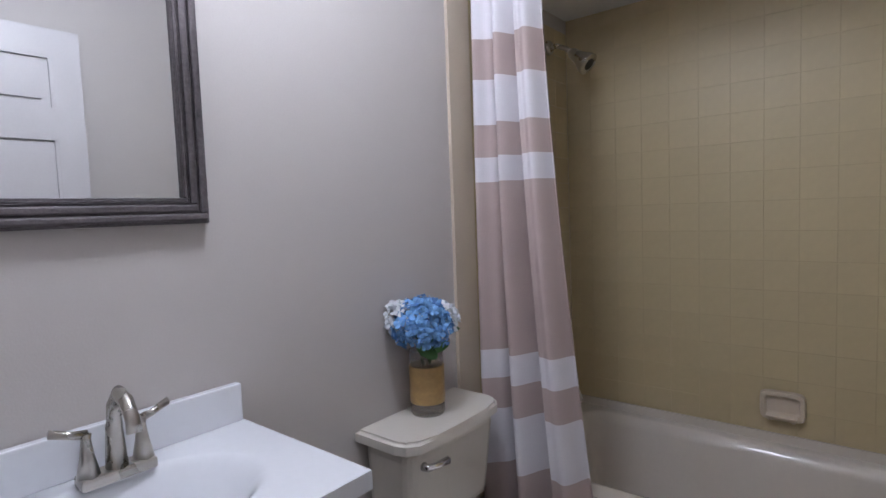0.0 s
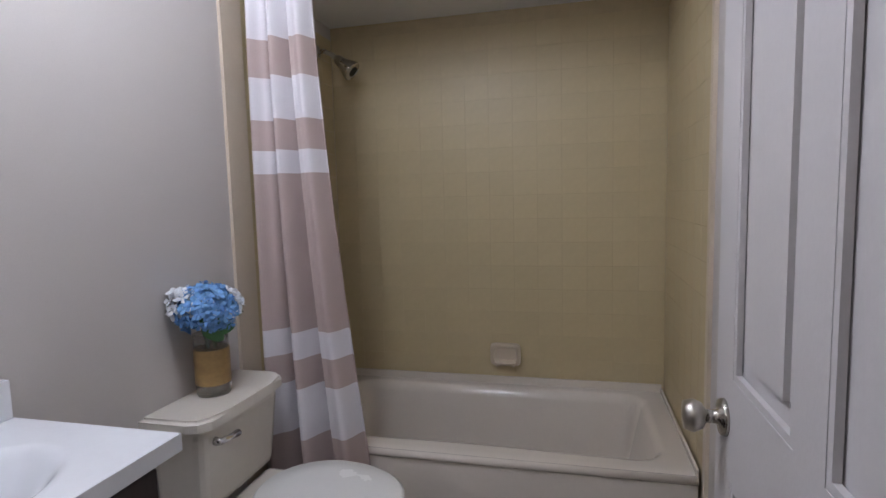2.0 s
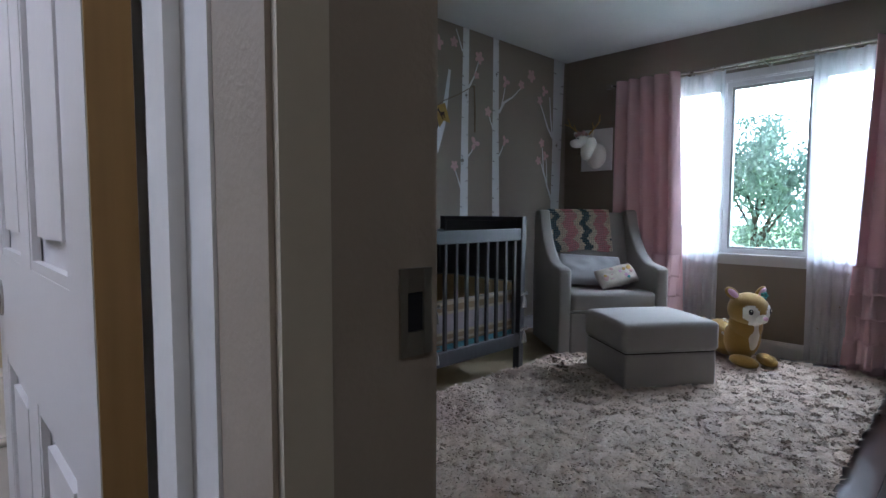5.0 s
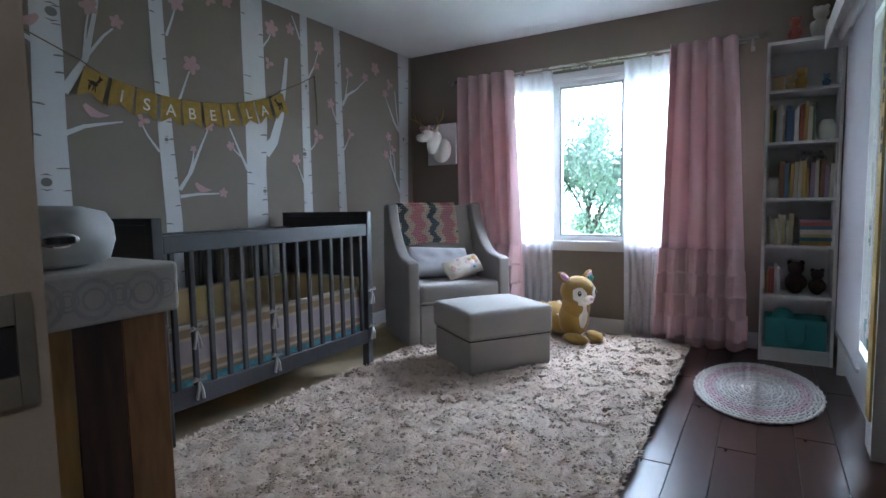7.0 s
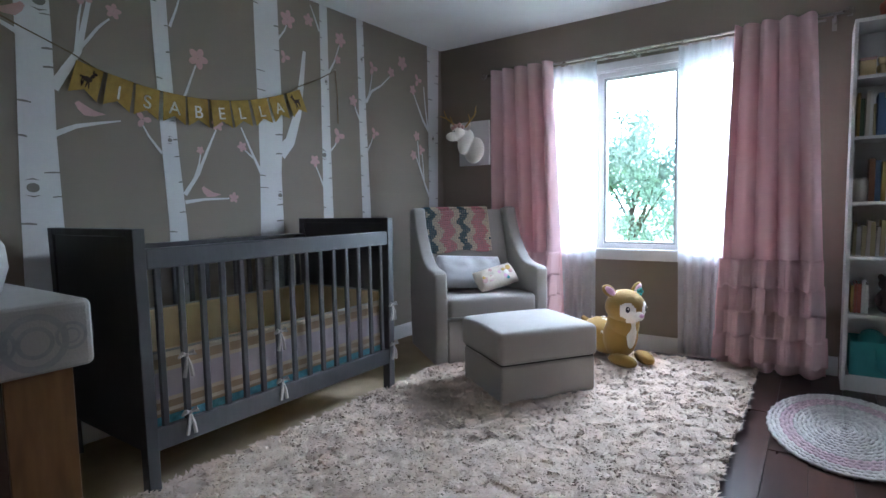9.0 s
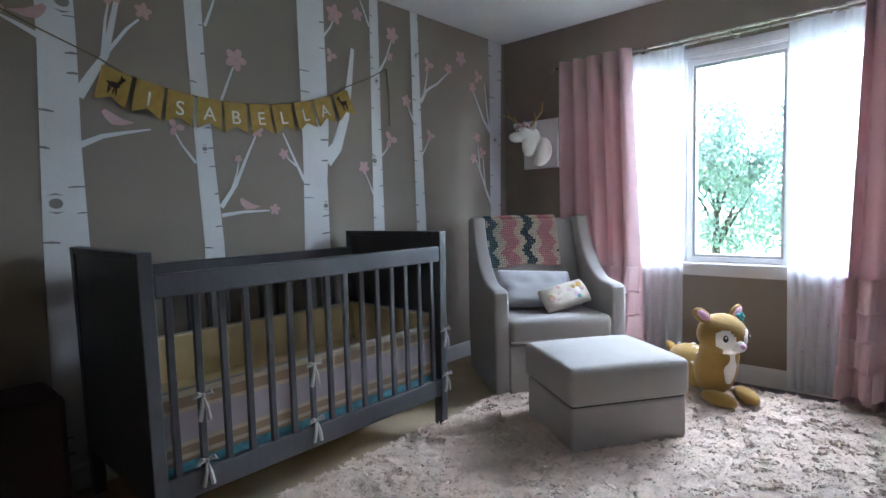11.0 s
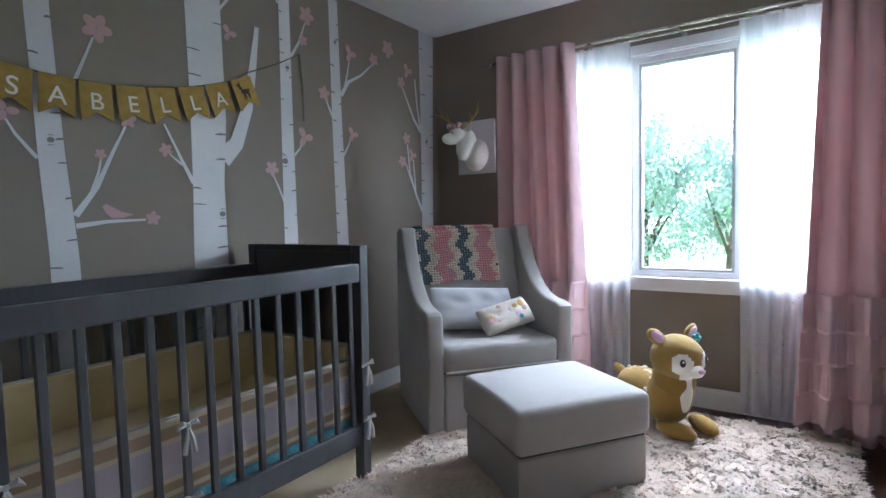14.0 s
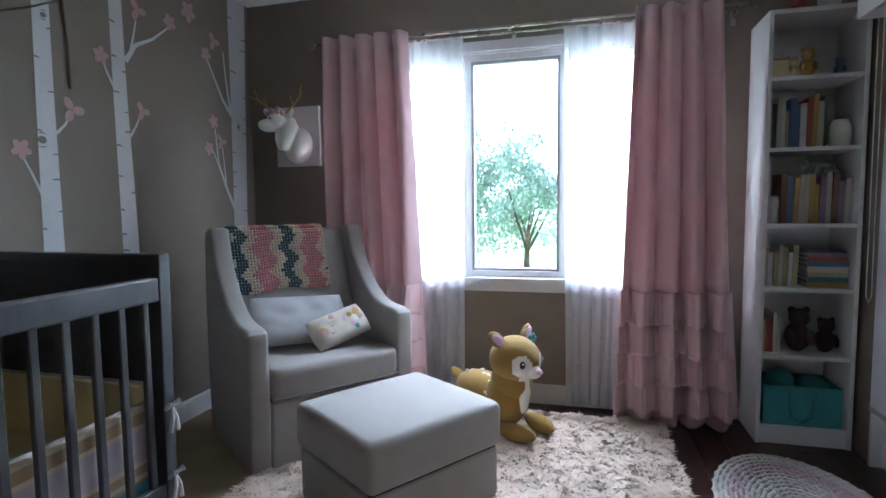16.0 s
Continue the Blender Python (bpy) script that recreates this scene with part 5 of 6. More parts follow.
# ---- bathroom ----
tub = thing("bathtub", (0, 0, 0), 0, "almond enamel alcove bathtub with apron front", "bathtub")
tx0, tx1, ty0, ty1, tz = -0.738, 0.772, 1.165, 1.912, 0.385
nu, nv = 90, 50
vs = []
for i in range(nu):
    for j in range(nv):
        u, w = i / (nu - 1), j / (nv - 1)
        x, y = tx0 + (tx1 - tx0) * u, ty0 + (ty1 - ty0) * w
        front = 0.075 + 0.028 * (1 - (2 * u - 1) ** 2)
        dx = min(x - tx0 - 0.10, tx1 - 0.085 - x)
        dy = min(y - ty0 - front, ty1 - 0.055 - y)
        rr = 0.10
        ax, ay = max(rr - dx, 0), max(rr - dy, 0)
        d = rr - math.hypot(ax, ay) if (ax or ay) else rr
        s = min(max(d / 0.095, 0), 1)
        s = s * s * (3 - 2 * s)
        z = tz - 0.33 * s
        if w < 0.06:
            z -= 0.012 * ((0.06 - w) / 0.06) ** 2
        vs.append((x, y, z))
basin = grid_mesh("basin", vs, nu, nv, "tub", tub)
part("apron", box(tx0, tx1, ty0 + 0.006, ty0 + 0.03, 0.0, tz - 0.014, 0.004), "tub", tub)
part("apron_lip", tube([(tx0, ty0 + 0.012, tz - 0.016), (tx1, ty0 + 0.012, tz - 0.016)], 0.014, 12), "tub", tub, smooth=True)
part("wall_flange", multi((tx0, tx1, ty1 - 0.006, ty1 + 0.002, tz - 0.01, tz + 0.035), (tx1 - 0.006, tx1 + 0.002, ty0 + 0.01, ty1 - 0.007, tz - 0.01, tz + 0.02)), "tub", tub)

soap = thing("soap_dish", (0.08, BY1 - 0.010, 0.525), 0, "almond ceramic soap dish set into the tile", "soap dish")
bm = bmesh.new()
so, si = [], []
for k in range(32):
    t = 2 * math.pi * (k + 0.5) / 32
    c0, s0 = math.cos(t), math.sin(t)
    ex, ez = math.copysign(abs(c0) ** 0.35, c0), math.copysign(abs(s0) ** 0.35, s0)
    so.append([bm.verts.new((0.072 * ex, 0, 0.056 * ez)), bm.verts.new((0.068 * ex, -0.016, 0.052 * ez))])
    si.append([bm.verts.new((0.056 * ex, -0.018, 0.036 * ez + 0.004)), bm.verts.new((0.050 * ex, -0.002, 0.030 * ez + 0.004))])
for k in range(32):
    a, b, c, d = so[k], so[(k + 1) % 32], si[k], si[(k + 1) % 32]
    bm.faces.new((a[0], b[0], b[1], a[1])), bm.faces.new((a[1], b[1], d[0], c[0])), bm.faces.new((c[0], d[0], d[1], c[1]))
bm.faces.new([q[1] for q in si])
bmesh.ops.recalc_face_normals(bm, faces=bm.faces)
part("surround", bm, "bullnose", soap, smooth=False)
part("tray", box(-0.050, 0.050, -0.036, -0.004, -0.040, -0.030, 0.004), "bullnose", soap)
for x in (-0.036, 0.036):
    part("drip_stud", blob(bmesh.new(), (x, -0.020, -0.046), (0.010, 0.012, 0.008), seg=10), "bullnose", soap, smooth=True)

sh = thing("overhead_shower", (0, 0, 0), 0, "brushed nickel shower head on bent arm", "shower head")
part("flange", lathe([(0, 0), (0.03, 0.0), (0.026, 0.012), (0.012, 0.016)], 20, (BX0 + 0.010, 1.74, 1.945), Matrix.Rotation(math.pi / 2, 4, "Y")), "nickel", sh, smooth=True)
part("arm", tube([(BX0 + 0.012, 1.74, 1.945), (BX0 + 0.05, 1.74, 1.945), (BX0 + 0.09, 1.74, 1.925), (BX0 + 0.115, 1.74, 1.90)], 0.0105, 10), "nickel", sh, smooth=True)
part("head", lathe([(0.012, 0.0), (0.020, 0.012), (0.026, 0.050), (0.043, 0.090), (0.045, 0.104), (0.038, 0.108), (0.0, 0.106)], 24, (BX0 + 0.105, 1.74, 1.912), Matrix.Rotation(radians(130), 4, "Y")), "nickel", sh, smooth=True)
part("nozzle_face", lathe([(0, 0), (0.024, 0), (0.024, 0.003), (0, 0.003)], 20, (BX0 + 0.105 + 0.106 * math.sin(radians(130)), 1.74, 1.912 + 0.106 * math.cos(radians(130))), Matrix.Rotation(radians(130), 4, "Y")), "dark", sh)
fx = thing("tub_spout", (0, 0, 0), 0, "brushed nickel tub spout and valve on tile", "tub faucet")
part("spout", tube([(BX0 + 0.012, 1.72, 0.50), (BX0 + 0.07, 1.72, 0.50), (BX0 + 0.115, 1.72, 0.49), (BX0 + 0.125, 1.72, 0.465)], [0.026, 0.024, 0.022, 0.018], 14), "nickel", fx, smooth=True)
part("valve", lathe([(0, 0), (0.06, 0), (0.055, 0.008), (0.018, 0.012), (0.016, 0.04), (0.024, 0.045), (0.022, 0.06), (0, 0.062)], 24, (BX0 + 0.012, 1.72, 0.70), Matrix.Rotation(math.pi / 2, 4, "Y")), "nickel", fx, smooth=True)

sc = thing("shower_curtain", (0, 0, 0), 0, "taupe and white striped fabric shower curtain", "shower curtain")
nu, nv = 120, 60
vs = []
for i in range(nu):
    u = i / (nu - 1)
    for j in range(nv):
        w = j / (nv - 1)
        x0 = -0.712 + 0.03 * (1 - w)
        x1 = -0.455 + 0.175 * w ** 1.5
        a = 0.058 * (0.75 + 0.4 * w)
        ph = 2 * math.pi * 3.1 * u
        vs.append((x0 + (x1 - x0) * u + 0.012 * math.cos(ph * 1.0 + 0.4), 1.115 + a * math.sin(ph + 0.9) * (0.6 + 0.4 * math.sin(u * 3.1)) + 0.012 * math.sin(ph * 2.7 + 2), 2.05 - 1.97 * w))
grid_mesh("cloth", vs, nu, nv, "showercloth", sc, 0.002)
part("curtain_rail", tube([(BX0 + 0.003, 1.115, 2.065), (BX1 - 0.003, 1.115, 2.065)], 0.0125, 14), "nickel", sc, smooth=True)

toilet = thing("toilet", (0, 0, 0), 0, "bone porcelain toilet with closed white seat", "toilet")
bm = box(-0.742, -0.565, 0.615, 1.005, 0.40, 0.668, 0.03, 3)
for v in bm.verts:
    f = (0.668 - v.co.z) / 0.27
    v.co.y += (0.81 - v.co.y) * 0.10 * f
    v.co.x += (-0.742 - v.co.x) * 0.14 * f
part("tank", bm, "porcelain", toilet, smooth=False)
bm = bmesh.new()
o = [(-0.745, 0.595), (-0.60, 0.595), (-0.568, 0.605), (-0.545, 0.635), (-0.538, 0.70), (-0.535, 0.81), (-0.538, 0.92), (-0.545, 0.985), (-0.568, 1.015), (-0.60, 1.025), (-0.745, 1.025)]
lo, hi = [bm.verts.new((a, b, 0.669)) for a, b in o], [bm.verts.new((a, b, 0.702)) for a, b in o]
bm.faces.new(lo[::-1]), bm.faces.new(hi)
for k in range(len(o)):
    bm.faces.new((lo[k], lo[(k + 1) % len(o)], hi[(k + 1) % len(o)], hi[k]))
bmesh.ops.bevel(bm, geom=[e for e in bm.edges if abs(e.verts[0].co.z - e.verts[1].co.z) < 1e-6 and e.verts[0].co.z > 0.7], offset=0.010, segments=3, affect="EDGES")
part("tank_lid", bm, "porcelain", toilet)
part("flush_lever", tube([(-0.560, 0.66, 0.625), (-0.543, 0.66, 0.625), (-0.538, 0.69, 0.623), (-0.540, 0.735, 0.618)], [0.012, 0.010, 0.008, 0.011], 12), "chrome", toilet, smooth=True)


def egg(z, k, x_shift=0.0):
    """One egg-shaped ring of the bowl, seat or lid."""
    return [(-0.33 + x_shift + k * (0.245 if math.cos(t) > 0 else 0.19) * math.cos(t), 0.81 + k * 0.178 * math.sin(t), z) for t in (2 * math.pi * q / 40 for q in range(40))]


def loft(rings):
    bm = bmesh.new()
    rs = [[bm.verts.new(p) for p in r_] for r_ in rings]
    for a, b in zip(rs, rs[1:]):
        for k in range(len(a)):
            bm.faces.new((a[k], a[(k + 1) % len(a)], b[(k + 1) % len(a)], b[k]))
    bm.faces.new(rs[0][::-1]), bm.faces.new(rs[-1])
    return bm


part("bowl", loft([egg(0.0, 0.62, -0.06), egg(0.06, 0.58, -0.06), egg(0.18, 0.66, -0.04), egg(0.30, 0.92), egg(0.375, 0.99), egg(0.385, 0.97)]), "porcelain", toilet, smooth=True)
part("bowl_deck", box(-0.60, -0.45, 0.66, 0.96, 0.30, 0.398, 0.02), "porcelain", toilet)
part("seat", loft([egg(0.386, 0.99), egg(0.390, 1.02), egg(0.402, 1.02), egg(0.405, 0.99)]), "seat", toilet, smooth=True)
part("seat_lid", loft([egg(0.406, 0.99), egg(0.410, 1.03), egg(0.420, 1.03), egg(0.428, 0.98), egg(0.432, 0.6)]), "seat", toilet, smooth=True)

vase = thing("flower_vase", (-0.660, 0.80, 0.7035), 0, "hammered glass vase with gold band on toilet tank", "vase")
part("glass_body", lathe([(0.0, 0.0), (0.038, 0.0), (0.041, 0.006), (0.041, 0.19), (0.038, 0.19), (0.038, 0.012), (0.0, 0.010)], 28), "vaseglass", vase, smooth=True)
part("gold_band", lathe([(0.0415, 0.036), (0.0425, 0.038), (0.0425, 0.142), (0.0415, 0.144)], 28), "mercury", vase, "gold mercury-glass band", True)
hy = thing("hydrangea", (-0.660, 0.80, 0.7035), 0, "blue and white artificial hydrangea bunch in vase", "flowers")
bm = bmesh.new()
for k in range(4):
    a = k * 1.57
    tube([(0.008 * math.cos(a), 0.008 * math.sin(a), 0.03), (0.012 * math.cos(a), 0.012 * math.sin(a), 0.15), (0.03 * math.cos(a), 0.03 * math.sin(a), 0.24)], 0.004, 6, bm)
part("stems", bm, "leaf", hy)
for cn, cen, rad, material, cnt in (("blue_bloom", (0.015, -0.025, 0.262), 0.066, "petalblue", 210), ("blue_bloom", (-0.01, 0.0, 0.285), 0.055, "petalblue", 130), ("white_bloom", (0.005, 0.052, 0.265), 0.045, "petalwhite", 110), ("white_bloom", (-0.04, -0.04, 0.285), 0.045, "petalwhite", 90)):
    r = random.Random(cnt)
    bm = bmesh.new()
    for k in range(cnt):
        d = Vector((r.gauss(0, 1), r.gauss(0, 1), r.gauss(0, 0.9))).normalized()
        if d.z < -0.7:
            continue
        p = Vector(cen) + d * rad * r.uniform(0.85, 1.08)
        q = d.to_track_quat("Z", "Y") @ Euler((r.uniform(-0.5, 0.5), r.uniform(-0.5, 0.5), r.uniform(0, 6))).to_quaternion()
        s = r.uniform(0.011, 0.016)
        for j in range(4):
            t0, t1, t2 = j * 1.571, j * 1.571 + 0.55, j * 1.571 + 1.1
            f = [bm.verts.new(p + q @ Vector(o_)) for o_ in ((0, 0, 0), (s * math.cos(t0), s * math.sin(t0), 0.003), (1.25 * s * math.cos(t1), 1.25 * s * math.sin(t1), 0.005), (s * math.cos(t2), s * math.sin(t2), 0.002))]
            bm.faces.new(f)
    part(cn, bm, material, hy)
bm = bmesh.new()
for (x, y, z), e in (((0.01, 0.085, 0.245), (10, 30, 60)), ((0.0, 0.095, 0.225), (-40, 20, 80)), ((0.03, -0.03, 0.195), (40, 30, 0)), ((0.035, 0.0, 0.20), (60, -20, 30))):
    blob(bm, (x, y, z), (0.035, 0.018, 0.003), e, 12)
part("leaves", bm, "leaf", hy, "dark green leaves")

van = thing("vanity_cabinet", (0, 0, 0), 0, "dark espresso wood vanity cabinet", "vanity")
part("body", multi((-0.742, -0.37, -0.375, 0.245, 0.09, 0.70), (-0.742, -0.37, 0.225, 0.245, 0.7005, 0.808), (-0.742, -0.37, -0.375, -0.355, 0.7005, 0.808), (-0.385, -0.37, -0.354, 0.2245, 0.7005, 0.808)), "espresso", van)
part("toe_kick", box(-0.74, -0.43, -0.37, 0.24, 0.0, 0.0895), "espresso", van)
for y0, y1 in ((-0.365, -0.07), (-0.062, 0.235)):
    d = part("door", box(-0.3695, -0.352, y0, y1, 0.11, 0.79, 0.004), "espresso", van)
    part("handle", tube([(-0.351, y1 - 0.03 if y0 < -0.2 else y0 + 0.03, 0.60), (-0.33, y1 - 0.03 if y0 < -0.2 else y0 + 0.03, 0.60), (-0.33, y1 - 0.03 if y0 < -0.2 else y0 + 0.03, 0.70), (-0.351, y1 - 0.03 if y0 < -0.2 else y0 + 0.03, 0.70)], 0.005, 8), "nickel", d)
vt = thing("washbasin", (0, 0, 0), 0, "white cultured-marble vanity top with integral basin", "countertop")
nu, nv = 60, 80
vs = []
for i in range(nu):
    for j in range(nv):
        x, y = -0.745 + 0.417 * i / (nu - 1), -0.385 + 0.655 * j / (nv - 1)
        d = ((x + 0.535) / 0.15) ** 2 + ((y + 0.035) / 0.215) ** 2
        d = d ** 0.5
        s = min(max((1.03 - d) / 0.55, 0), 1)
        s = s * s * (3 - 2 * s)
        vs.append((x, y, 0.842 - 0.115 * s))
grid_mesh("basin", vs, nu, nv, "marble", vt)
part("edge", multi((-0.3285, -0.326, -0.385, 0.2715, 0.809, 0.8425), (-0.745, -0.3287, 0.2695, 0.2715, 0.809, 0.8425)), "marble", vt)
part("backsplash", box(-0.7465, -0.727, -0.385, 0.268, 0.8425, 0.925, 0.003), "marble", vt)
part("drain", lathe([(0, 0), (0.02, 0), (0.018, 0.004), (0, 0.004)], 20, (-0.535, -0.035, 0.728)), "chrome", vt)
fa = thing("basin_faucet", (-0.675, -0.03, 0.842), 0, "brushed nickel two-handle basin faucet", "faucet")
bm = box(-0.026, 0.026, -0.080, 0.080, 0.0, 0.022, 0.006)
part("base_plate", bm, "nickel", fa)
part("spout", tube([(0, 0, 0.02), (0, 0, 0.09), (0.010, 0, 0.135), (0.040, 0, 0.162), (0.075, 0, 0.155), (0.100, 0, 0.125), (0.105, 0, 0.105)], [0.024, 0.018, 0.016, 0.015, 0.0145, 0.015, 0.016], 16), "nickel", fa, smooth=True)
for s in (-1, 1):
    part("handle_post", lathe([(0.024, 0.02), (0.015, 0.055), (0.010, 0.085), (0.012, 0.095), (0.0, 0.10)], 16, (0, s * 0.058, 0)), "nickel", fa, smooth=True)
    part("lever", tube([(0, s * 0.055, 0.094), (0, s * 0.085, 0.100), (-0.004, s * 0.125, 0.112)], [0.009, 0.007, 0.008], 10), "nickel", fa, smooth=True)
cup = thing("candle_jar", (-0.69, -0.205, 0.842), 0, "white candle in a clear glass jar on vanity", "candle")
part("jar", lathe([(0, 0), (0.036, 0), (0.038, 0.004), (0.038, 0.088), (0.0355, 0.088), (0.0355, 0.006), (0, 0.005)], 24), "glass", cup, smooth=True)
part("wax", lathe([(0, 0.0075), (0.034, 0.0075), (0.034, 0.07), (0, 0.07)], 24), "candle", cup, smooth=True)

mir = thing("wall_mirror", (0, 0, 0), 0, "rectangular mirror in weathered grey wood frame", "mirror")
my0, my1, mz0, mz1 = -0.37, 0.224, 1.274, 2.05
fw = 0.052
for a in ((my0, my1, mz0, mz0 + fw), (my0, my1, mz1 - fw, mz1), (my0, my0 + fw, mz0 + fw, mz1 - fw), (my1 - fw, my1, mz0 + fw, mz1 - fw)):
    fr = part("frame_rail", box(BX0 + 0.002, BX0 + 0.020, a[0], a[1], a[2], a[3], 0.003, 2), "mirrorframe", mir)
    wide = a[1] - a[0] > a[3] - a[2]
    for o, w, d in ((0.006, 0.014, 0.030), (0.023, 0.016, 0.026), (0.042, 0.008, 0.023)):
        outer_low = a[2] < 1.4 if wide else a[0] < -0.2
        o0 = o if outer_low else fw - o - w
        if wide:
            part("ridge", box(BX0 + 0.0195, BX0 + d, a[0] + o, a[1] - o, a[2] + o0, a[2] + o0 + w, 0.004, 2), "mirrorframe", fr)
        else:
            part("ridge", box(BX0 + 0.0195, BX0 + d, a[0] + o0, a[0] + o0 + w, a[2] - fw + o + w, a[3] + fw - o - w, 0.004, 2), "mirrorframe", fr)
part("mirror_glass", box(BX0 + 0.003, BX0 + 0.012, my0 + fw - 0.004, my1 - fw + 0.004, mz0 + fw - 0.004, mz1 - fw + 0.004), "mirror", mir)

cl = thing("ceiling_light", (-0.28, 0.22, H), 0, "round nickel bathroom ceiling light", "ceiling light")
part("rim", lathe([(0.15, -0.02), (0.155, -0.001), (0.10, -0.001)], 30), "nickel", cl, smooth=True)
# unseen ring added above the hall fill lamp, no known fixture
hl = thing("ceiling_light", (0.0, -1.62, H), 0, "nickel ring added over the unseen hall fill lamp", "ceiling light")
part("rim", lathe([(0.15, -0.02), (0.155, -0.001), (0.10, -0.001)], 30), "nickel", hl, smooth=True)

# ---- bathroom door, standing open ----
door = tagged(thing("door_1", (0.642, -0.297, 0.0), 0.0), "open white six-panel door with a bare oak edge", "door", kind="structure")
DW, DT = 0.752, 0.035
px = ((0.095, 0.335), (0.417, 0.657))
pz = ((0.22, 0.80), (0.97, 1.62), (1.72, 1.93))
bm = bmesh.new()
xs = [0.0, 0.095, 0.335, 0.417, 0.657, DW]
zs = [0.012, 0.22, 0.80, 0.97, 1.62, 1.72, 1.93, 2.03]
for i in range(5):
    for j in range(7):
        if i in (1, 3) and j in (1, 3, 5):
            continue
        bm_box(bm, 0.0, DT, xs[i], xs[i + 1], zs[j], zs[j + 1])
bmesh.ops.remove_doubles(bm, verts=bm.verts, dist=1e-5)
part("leaf", bm, "doorpaint", door)
for a, b in px:
    for c, d in pz:
        q = part("panel", box(0.012, DT - 0.012, a, b, c, d), "doorpaint", door)
        bm = box(0.003, DT - 0.003, a + 0.035, b - 0.035, c + 0.035, d - 0.035, 0.0)
        bmesh.ops.bevel(bm, geom=bm.edges[:], offset=0.008, segments=2, affect="EDGES")
        part("raised_field", bm, "doorpaint", q)
        bm = bmesh.new()
        for s0, s1 in ((0.001, 0.010), (DT - 0.010, DT - 0.001)):
            bm_box(bm, s0, s1, a, a + 0.012, c, d), bm_box(bm, s0, s1, b - 0.012, b, c, d)
            bm_box(bm, s0, s1, a + 0.012, b - 0.012, c, c + 0.012), bm_box(bm, s0, s1, a + 0.012, b - 0.012, d - 0.012, d)
        part("moulding", bm, "doorpaint", q)
part("hinge_edge", box(0.001, DT - 0.001, -0.003, -0.0005, 0.012, 2.03), "oakedge", door, "bare oak edge strip")
for s, t in ((-1, 0.0), (1, DT)):
    kb = part("door_knob", lathe([(0.0, 0), (0.032, 0.0), (0.030, 0.008), (0.012, 0.012), (0.011, 0.030), (0.022, 0.036), (0.028, 0.050), (0.024, 0.064), (0.0, 0.068)], 24, (t, DW - 0.055, 0.893), Matrix.Rotation(s * math.pi / 2, 4, "Y")), "nickel", door, "brushed nickel knob", True)
strike = thing("strike_plate", (0.755, -0.5562, 0.985), 0, "worn steel strike plate on the door jamb", "strike plate")
part("plate", multi((-0.018, -0.010, -0.002, 0, -0.035, 0.035), (0.010, 0.020, -0.002, 0, -0.035, 0.035), (-0.0095, 0.0095, -0.002, 0, 0.016, 0.035), (-0.0095, 0.0095, -0.002, 0, -0.035, -0.016)), "steel", strike)
part("latch_hole", box(-0.0095, 0.0095, -0.0008, 0.0, -0.0155, 0.0155), "black", strike)

vase.scale = (1.2, 1.2, 0.98)
hy.scale = (1.14, 1.14, 0.98)

fa.scale = (0.85, 0.74, 0.95)
fa.location.y = 0.0

strike.scale = (0.65, 1.0, 0.75)

# ---- rugs ----
flat = tagged(part("beige_carpet", box(1.55, 4.40, 1.02, 2.03, 0.0, 0.010, 0.003), "beigerug"), "flat beige carpet under the crib and chair", "carpet")
rug = thing("shag_rug", (0, 0, 0), 0, "thick cream shag rug on dark wooden floor", "rug")
rx0, rx1, ry0, ry1 = 1.42, 4.70, -0.43, 1.28
part("backing", box(rx0, rx1, ry0, ry1, 0.0105, 0.041, 0.004), "shag", rug)
rs = np.random.RandomState(3)
step = 0.0135
gx, gy = np.meshgrid(np.arange(rx0, rx1, step), np.arange(ry0, ry1, step), indexing="ij")
c = np.stack([gx.ravel(), gy.ravel()], 1)
c += rs.uniform(-step * 0.6, step * 0.6, c.shape)
N = len(c)
V, F = [], []
wob = c + 0.012 * np.sin(c[:, ::-1] * 60)
cell = (np.floor((wob[:, 0] - rx0) / 0.042).astype(int) % 97) * 61 + np.floor((wob[:, 1] - ry0) / 0.042).astype(int) % 61
turn, tall = rs.uniform(0, 2 * np.pi, 97 * 61), rs.uniform(0.75, 1.25, 97 * 61)
for k in range(5):
    ang = turn[cell] + rs.uniform(-1.5, 1.5, N)
    lean = rs.uniform(0.014, 0.034, N)
    hgt = rs.uniform(0.018, 0.034, N) * tall[cell]
    d = np.stack([np.cos(ang), np.sin(ang)], 1)
    s = np.stack([-d[:, 1], d[:, 0]], 1) * 0.0048
    b = c + rs.uniform(-0.006, 0.006, c.shape)
    z0 = np.full(N, 0.025)
    p = [np.c_[b - s, z0], np.c_[b + s, z0], np.c_[b + d * lean[:, None] * 0.4 + s * 1.2, z0 + hgt * 0.75], np.c_[b + d * lean[:, None] * 0.4 - s * 1.2, z0 + hgt * 0.75], np.c_[b + d * lean[:, None] * 1.2 , z0 + hgt * 0.95]]
    o = len(V) and sum(len(v) for v in V)
    V.append(np.stack(p, 1).reshape(-1, 3))
    base = o + np.arange(N) * 5
    F += np.stack([base, base + 1, base + 2, base + 3], 1).tolist() + np.stack([base + 3, base + 2, base + 4], 1).tolist()
me = bpy.data.meshes.new("shag")
me.from_pydata(np.concatenate(V).tolist(), [], F)
me.materials.append(M["shag"])
pile = new("shag", me)
pile.parent = rug
tagged(pile, "long cream yarn pile", kind="stuff")

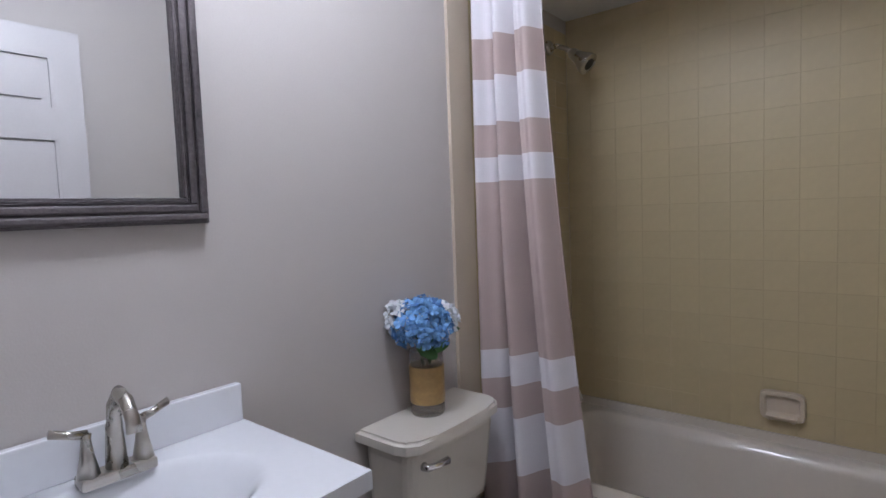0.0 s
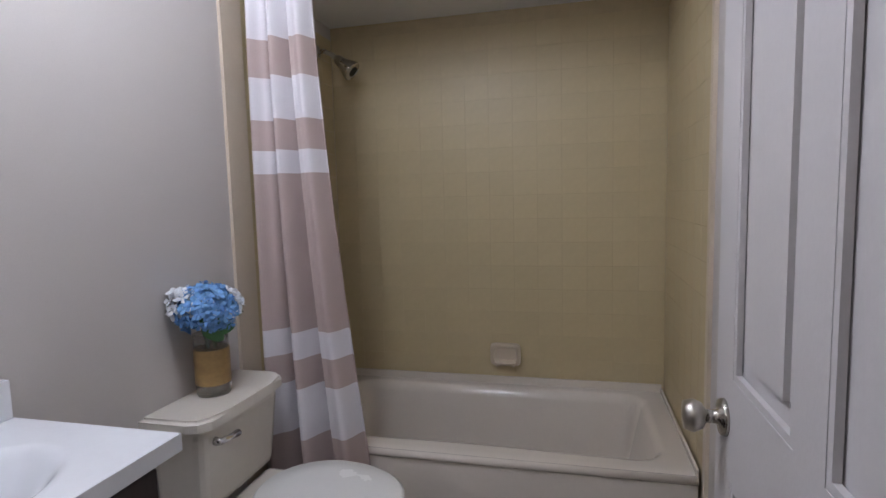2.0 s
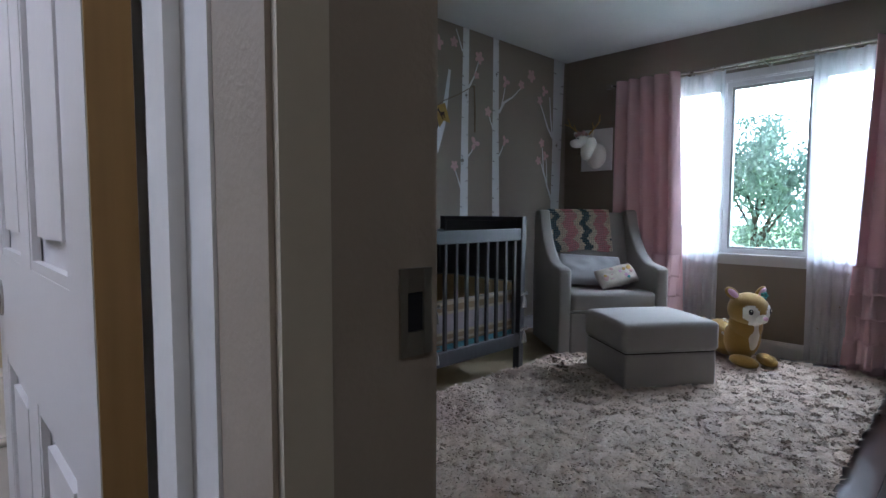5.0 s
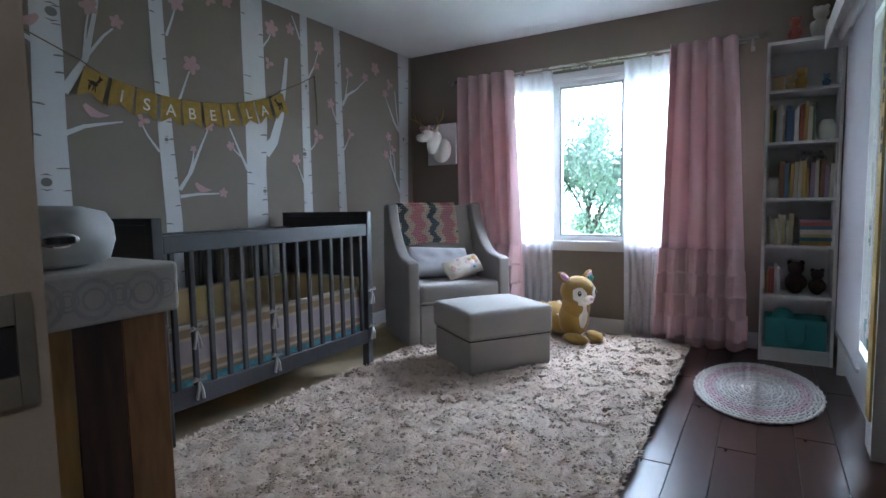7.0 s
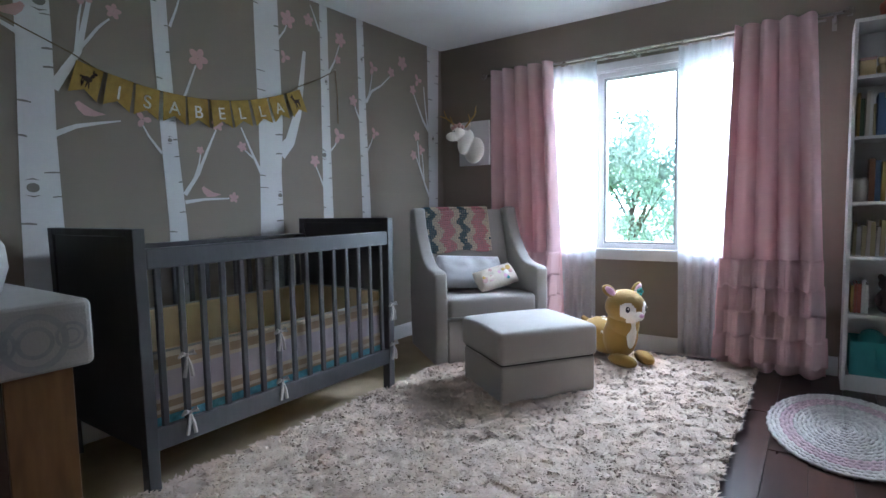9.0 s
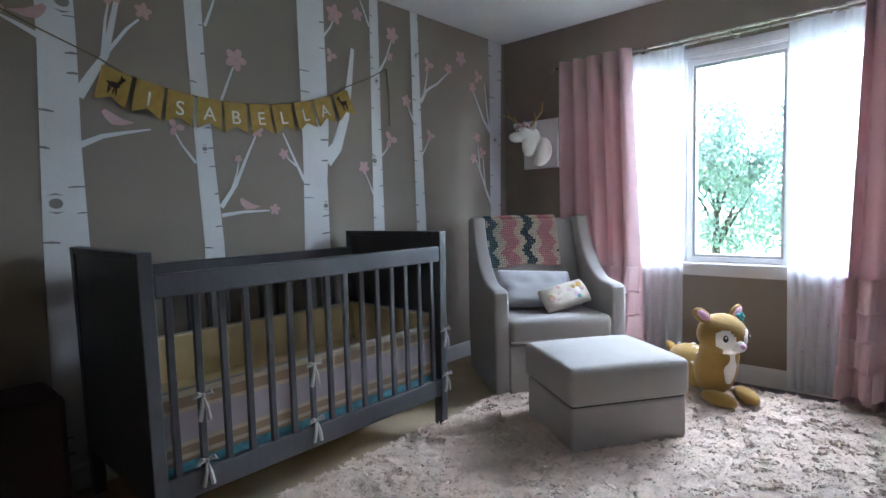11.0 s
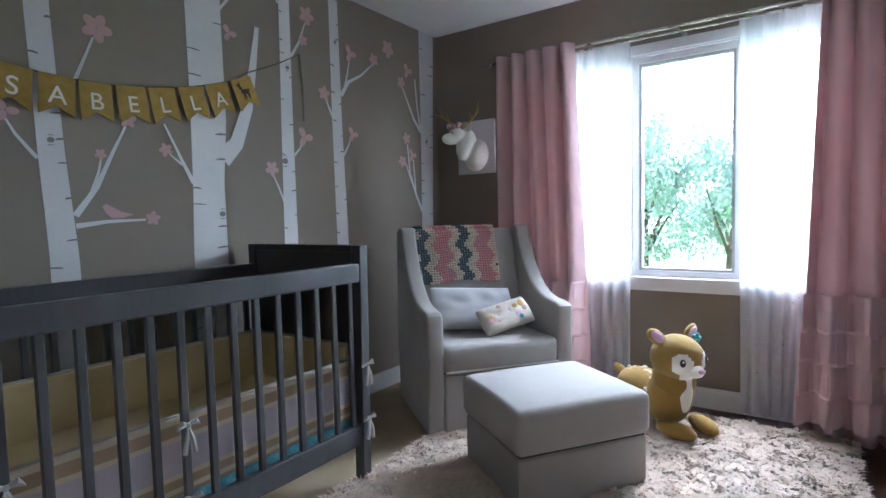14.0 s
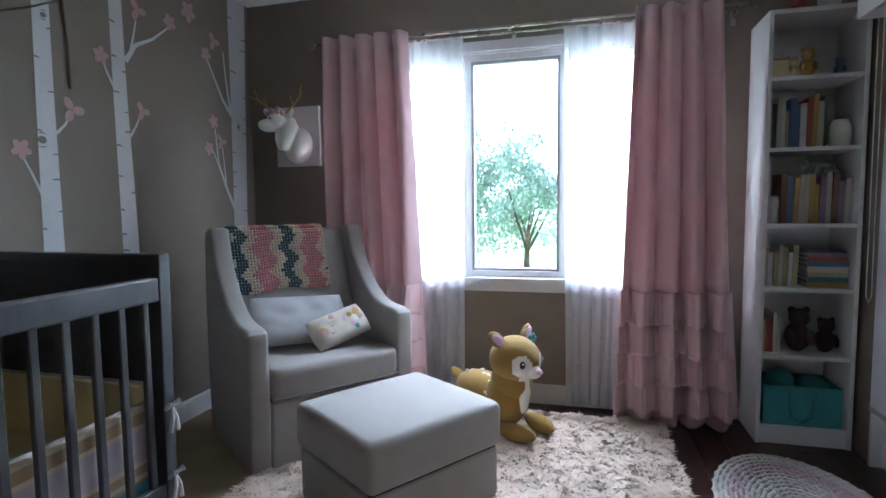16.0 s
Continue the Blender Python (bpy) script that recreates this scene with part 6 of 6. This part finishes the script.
oval = thing("braided_rug", (3.985, -0.845, 0.0), 0, "round braided rag rug in white, pink and grey", "rug")
cols_ = ("plushwhite", "plushwhite", "letter", "decalpink", "plushpink", "decalpink", "ribbon", "letter", "ribbon", "ribbon", "letter", "ribbon", "ribbon", "letter", "ribbon", "letter", "ribbon")
M["braidpink"] = mat("pink_rag_braid", (0.60, 0.44, 0.47), 0.95, 0.45, 60, 0.5, 300)
M["braidwhite"] = mat("white_rag_braid", (0.66, 0.62, 0.58), 0.95, 0.25, 60, 0.5, 300)
M["braidgrey"] = mat("grey_rag_braid", (0.58, 0.54, 0.51), 0.95, 0.4, 60, 0.5, 300)
sw = {"plushwhite": "braidwhite", "letter": "braidwhite", "decalpink": "braidpink", "plushpink": "braidpink", "ribbon": "braidgrey"}
nring = 17
for k in range(nring):
    q = 1 - k / nring
    ax_, ay_ = 0.50 * q, 0.30 * q
    n = max(int(80 * q), 12)
    steps = n * 4
    bm = bmesh.new()
    rings = []
    for j in range(steps):
        t = 2 * math.pi * j / steps
        lump = abs(math.sin(math.pi * n * j / steps))
        c0, s0 = math.cos(t), math.sin(t)
        across = 0.0085 + 0.0035 * lump
        weave = 0.003 * math.sin(math.pi * n * j / steps)
        rings.append([bm.verts.new(((ax_ + weave + across * math.cos(g)) * c0, (ay_ + weave + across * math.cos(g)) * s0, 0.010 + (0.005 + 0.004 * lump) * math.sin(g))) for g in (2 * math.pi * m_ / 6 for m_ in range(6))])
    for j in range(steps):
        for m_ in range(6):
            bm.faces.new((rings[j][m_], rings[(j + 1) % steps][m_], rings[(j + 1) % steps][(m_ + 1) % 6], rings[j][(m_ + 1) % 6]))
    bmesh.ops.recalc_face_normals(bm, faces=bm.faces)
    part("braid", bm, sw[cols_[k]], oval, smooth=True)

# ---- floor planks, bathroom tiles ----
def tile_run(name, material, size, spots, parent, bevel):
    bm = box(-size[0] / 2, size[0] / 2, -size[1] / 2, size[1] / 2, -size[2] / 2, size[2] / 2, bevel, 1)
    first = part(name, bm, material, parent)
    me = first.data
    first.location = spots[0]
    for s in spots[1:]:
        o = new(name, me)
        o.parent = parent
        o.location = s


fl = bpy.data.objects["floor_nursery"]
bm = box(-0.5985, 0.5985, -0.07175, 0.07175, -0.006, 0.006, 0.0015, 1)
first = part("plank", bm, "plank", fl)
plank_mesh, ready = first.data, [first]
for k in range(29):
    y = -2.09 + 0.1455 * k
    for q in range(-1, 5):
        a = max(0.692, 0.10 + (k * 0.47) % 1.2 + q * 1.2)
        b = min(5.098, 0.10 + (k * 0.47) % 1.2 + q * 1.2 + 1.1985)
        if b - a > 0.03:
            o = ready.pop() if ready else new("plank", plank_mesh)
            o.parent = fl
            o.location, o.scale = ((a + b) / 2, y, -0.006), ((b - a) / 1.2, 1, 1)
fh = bpy.data.objects["floor_hall"]
tile_run("plank", "plank", (0.913, 0.1435, 0.012), [(x, -2.02 + 0.1455 * k, -0.006) for k in range(11) for x in (-0.69, 0.226)], fh, 0.0015)
fb = bpy.data.objects["floor_bath"]
tile_run("tile", "bathfloor", (0.297, 0.297, 0.008), [(-0.60 + 0.3 * i, -0.24 + 0.3 * j, -0.002) for i in range(5) for j in range(5)], fb, 0.001)
T = 0.1095
wb = bpy.data.objects["wall_bath_north"]
tile_run("tile", "tile", (T - 0.0010, 0.010, T - 0.0010), [(BX0 + T * (i + 0.5), BY1 + 0.0038, 0.40 + T * (j + 0.5)) for i in range(14) for j in range(15)], wb, 0.0008)
ww_ = bpy.data.objects["wall_bath_west"]
tile_run("tile", "tile", (0.010, T - 0.0010, T - 0.0010), [(BX0 - 0.0038, BY1 - 0.004 - T * (i + 0.5), 0.40 + T * (j + 0.5)) for i in range(7) for j in range(15)], ww_, 0.0012)
we = bpy.data.objects["wall_tub_east"]
tile_run("tile", "tile", (0.010, T - 0.0010, T - 0.0010), [(BX1 + 0.0038, BY1 - 0.004 - T * (i + 0.5), 0.40 + T * (j + 0.5)) for i in range(7) for j in range(15)], we, 0.0012)
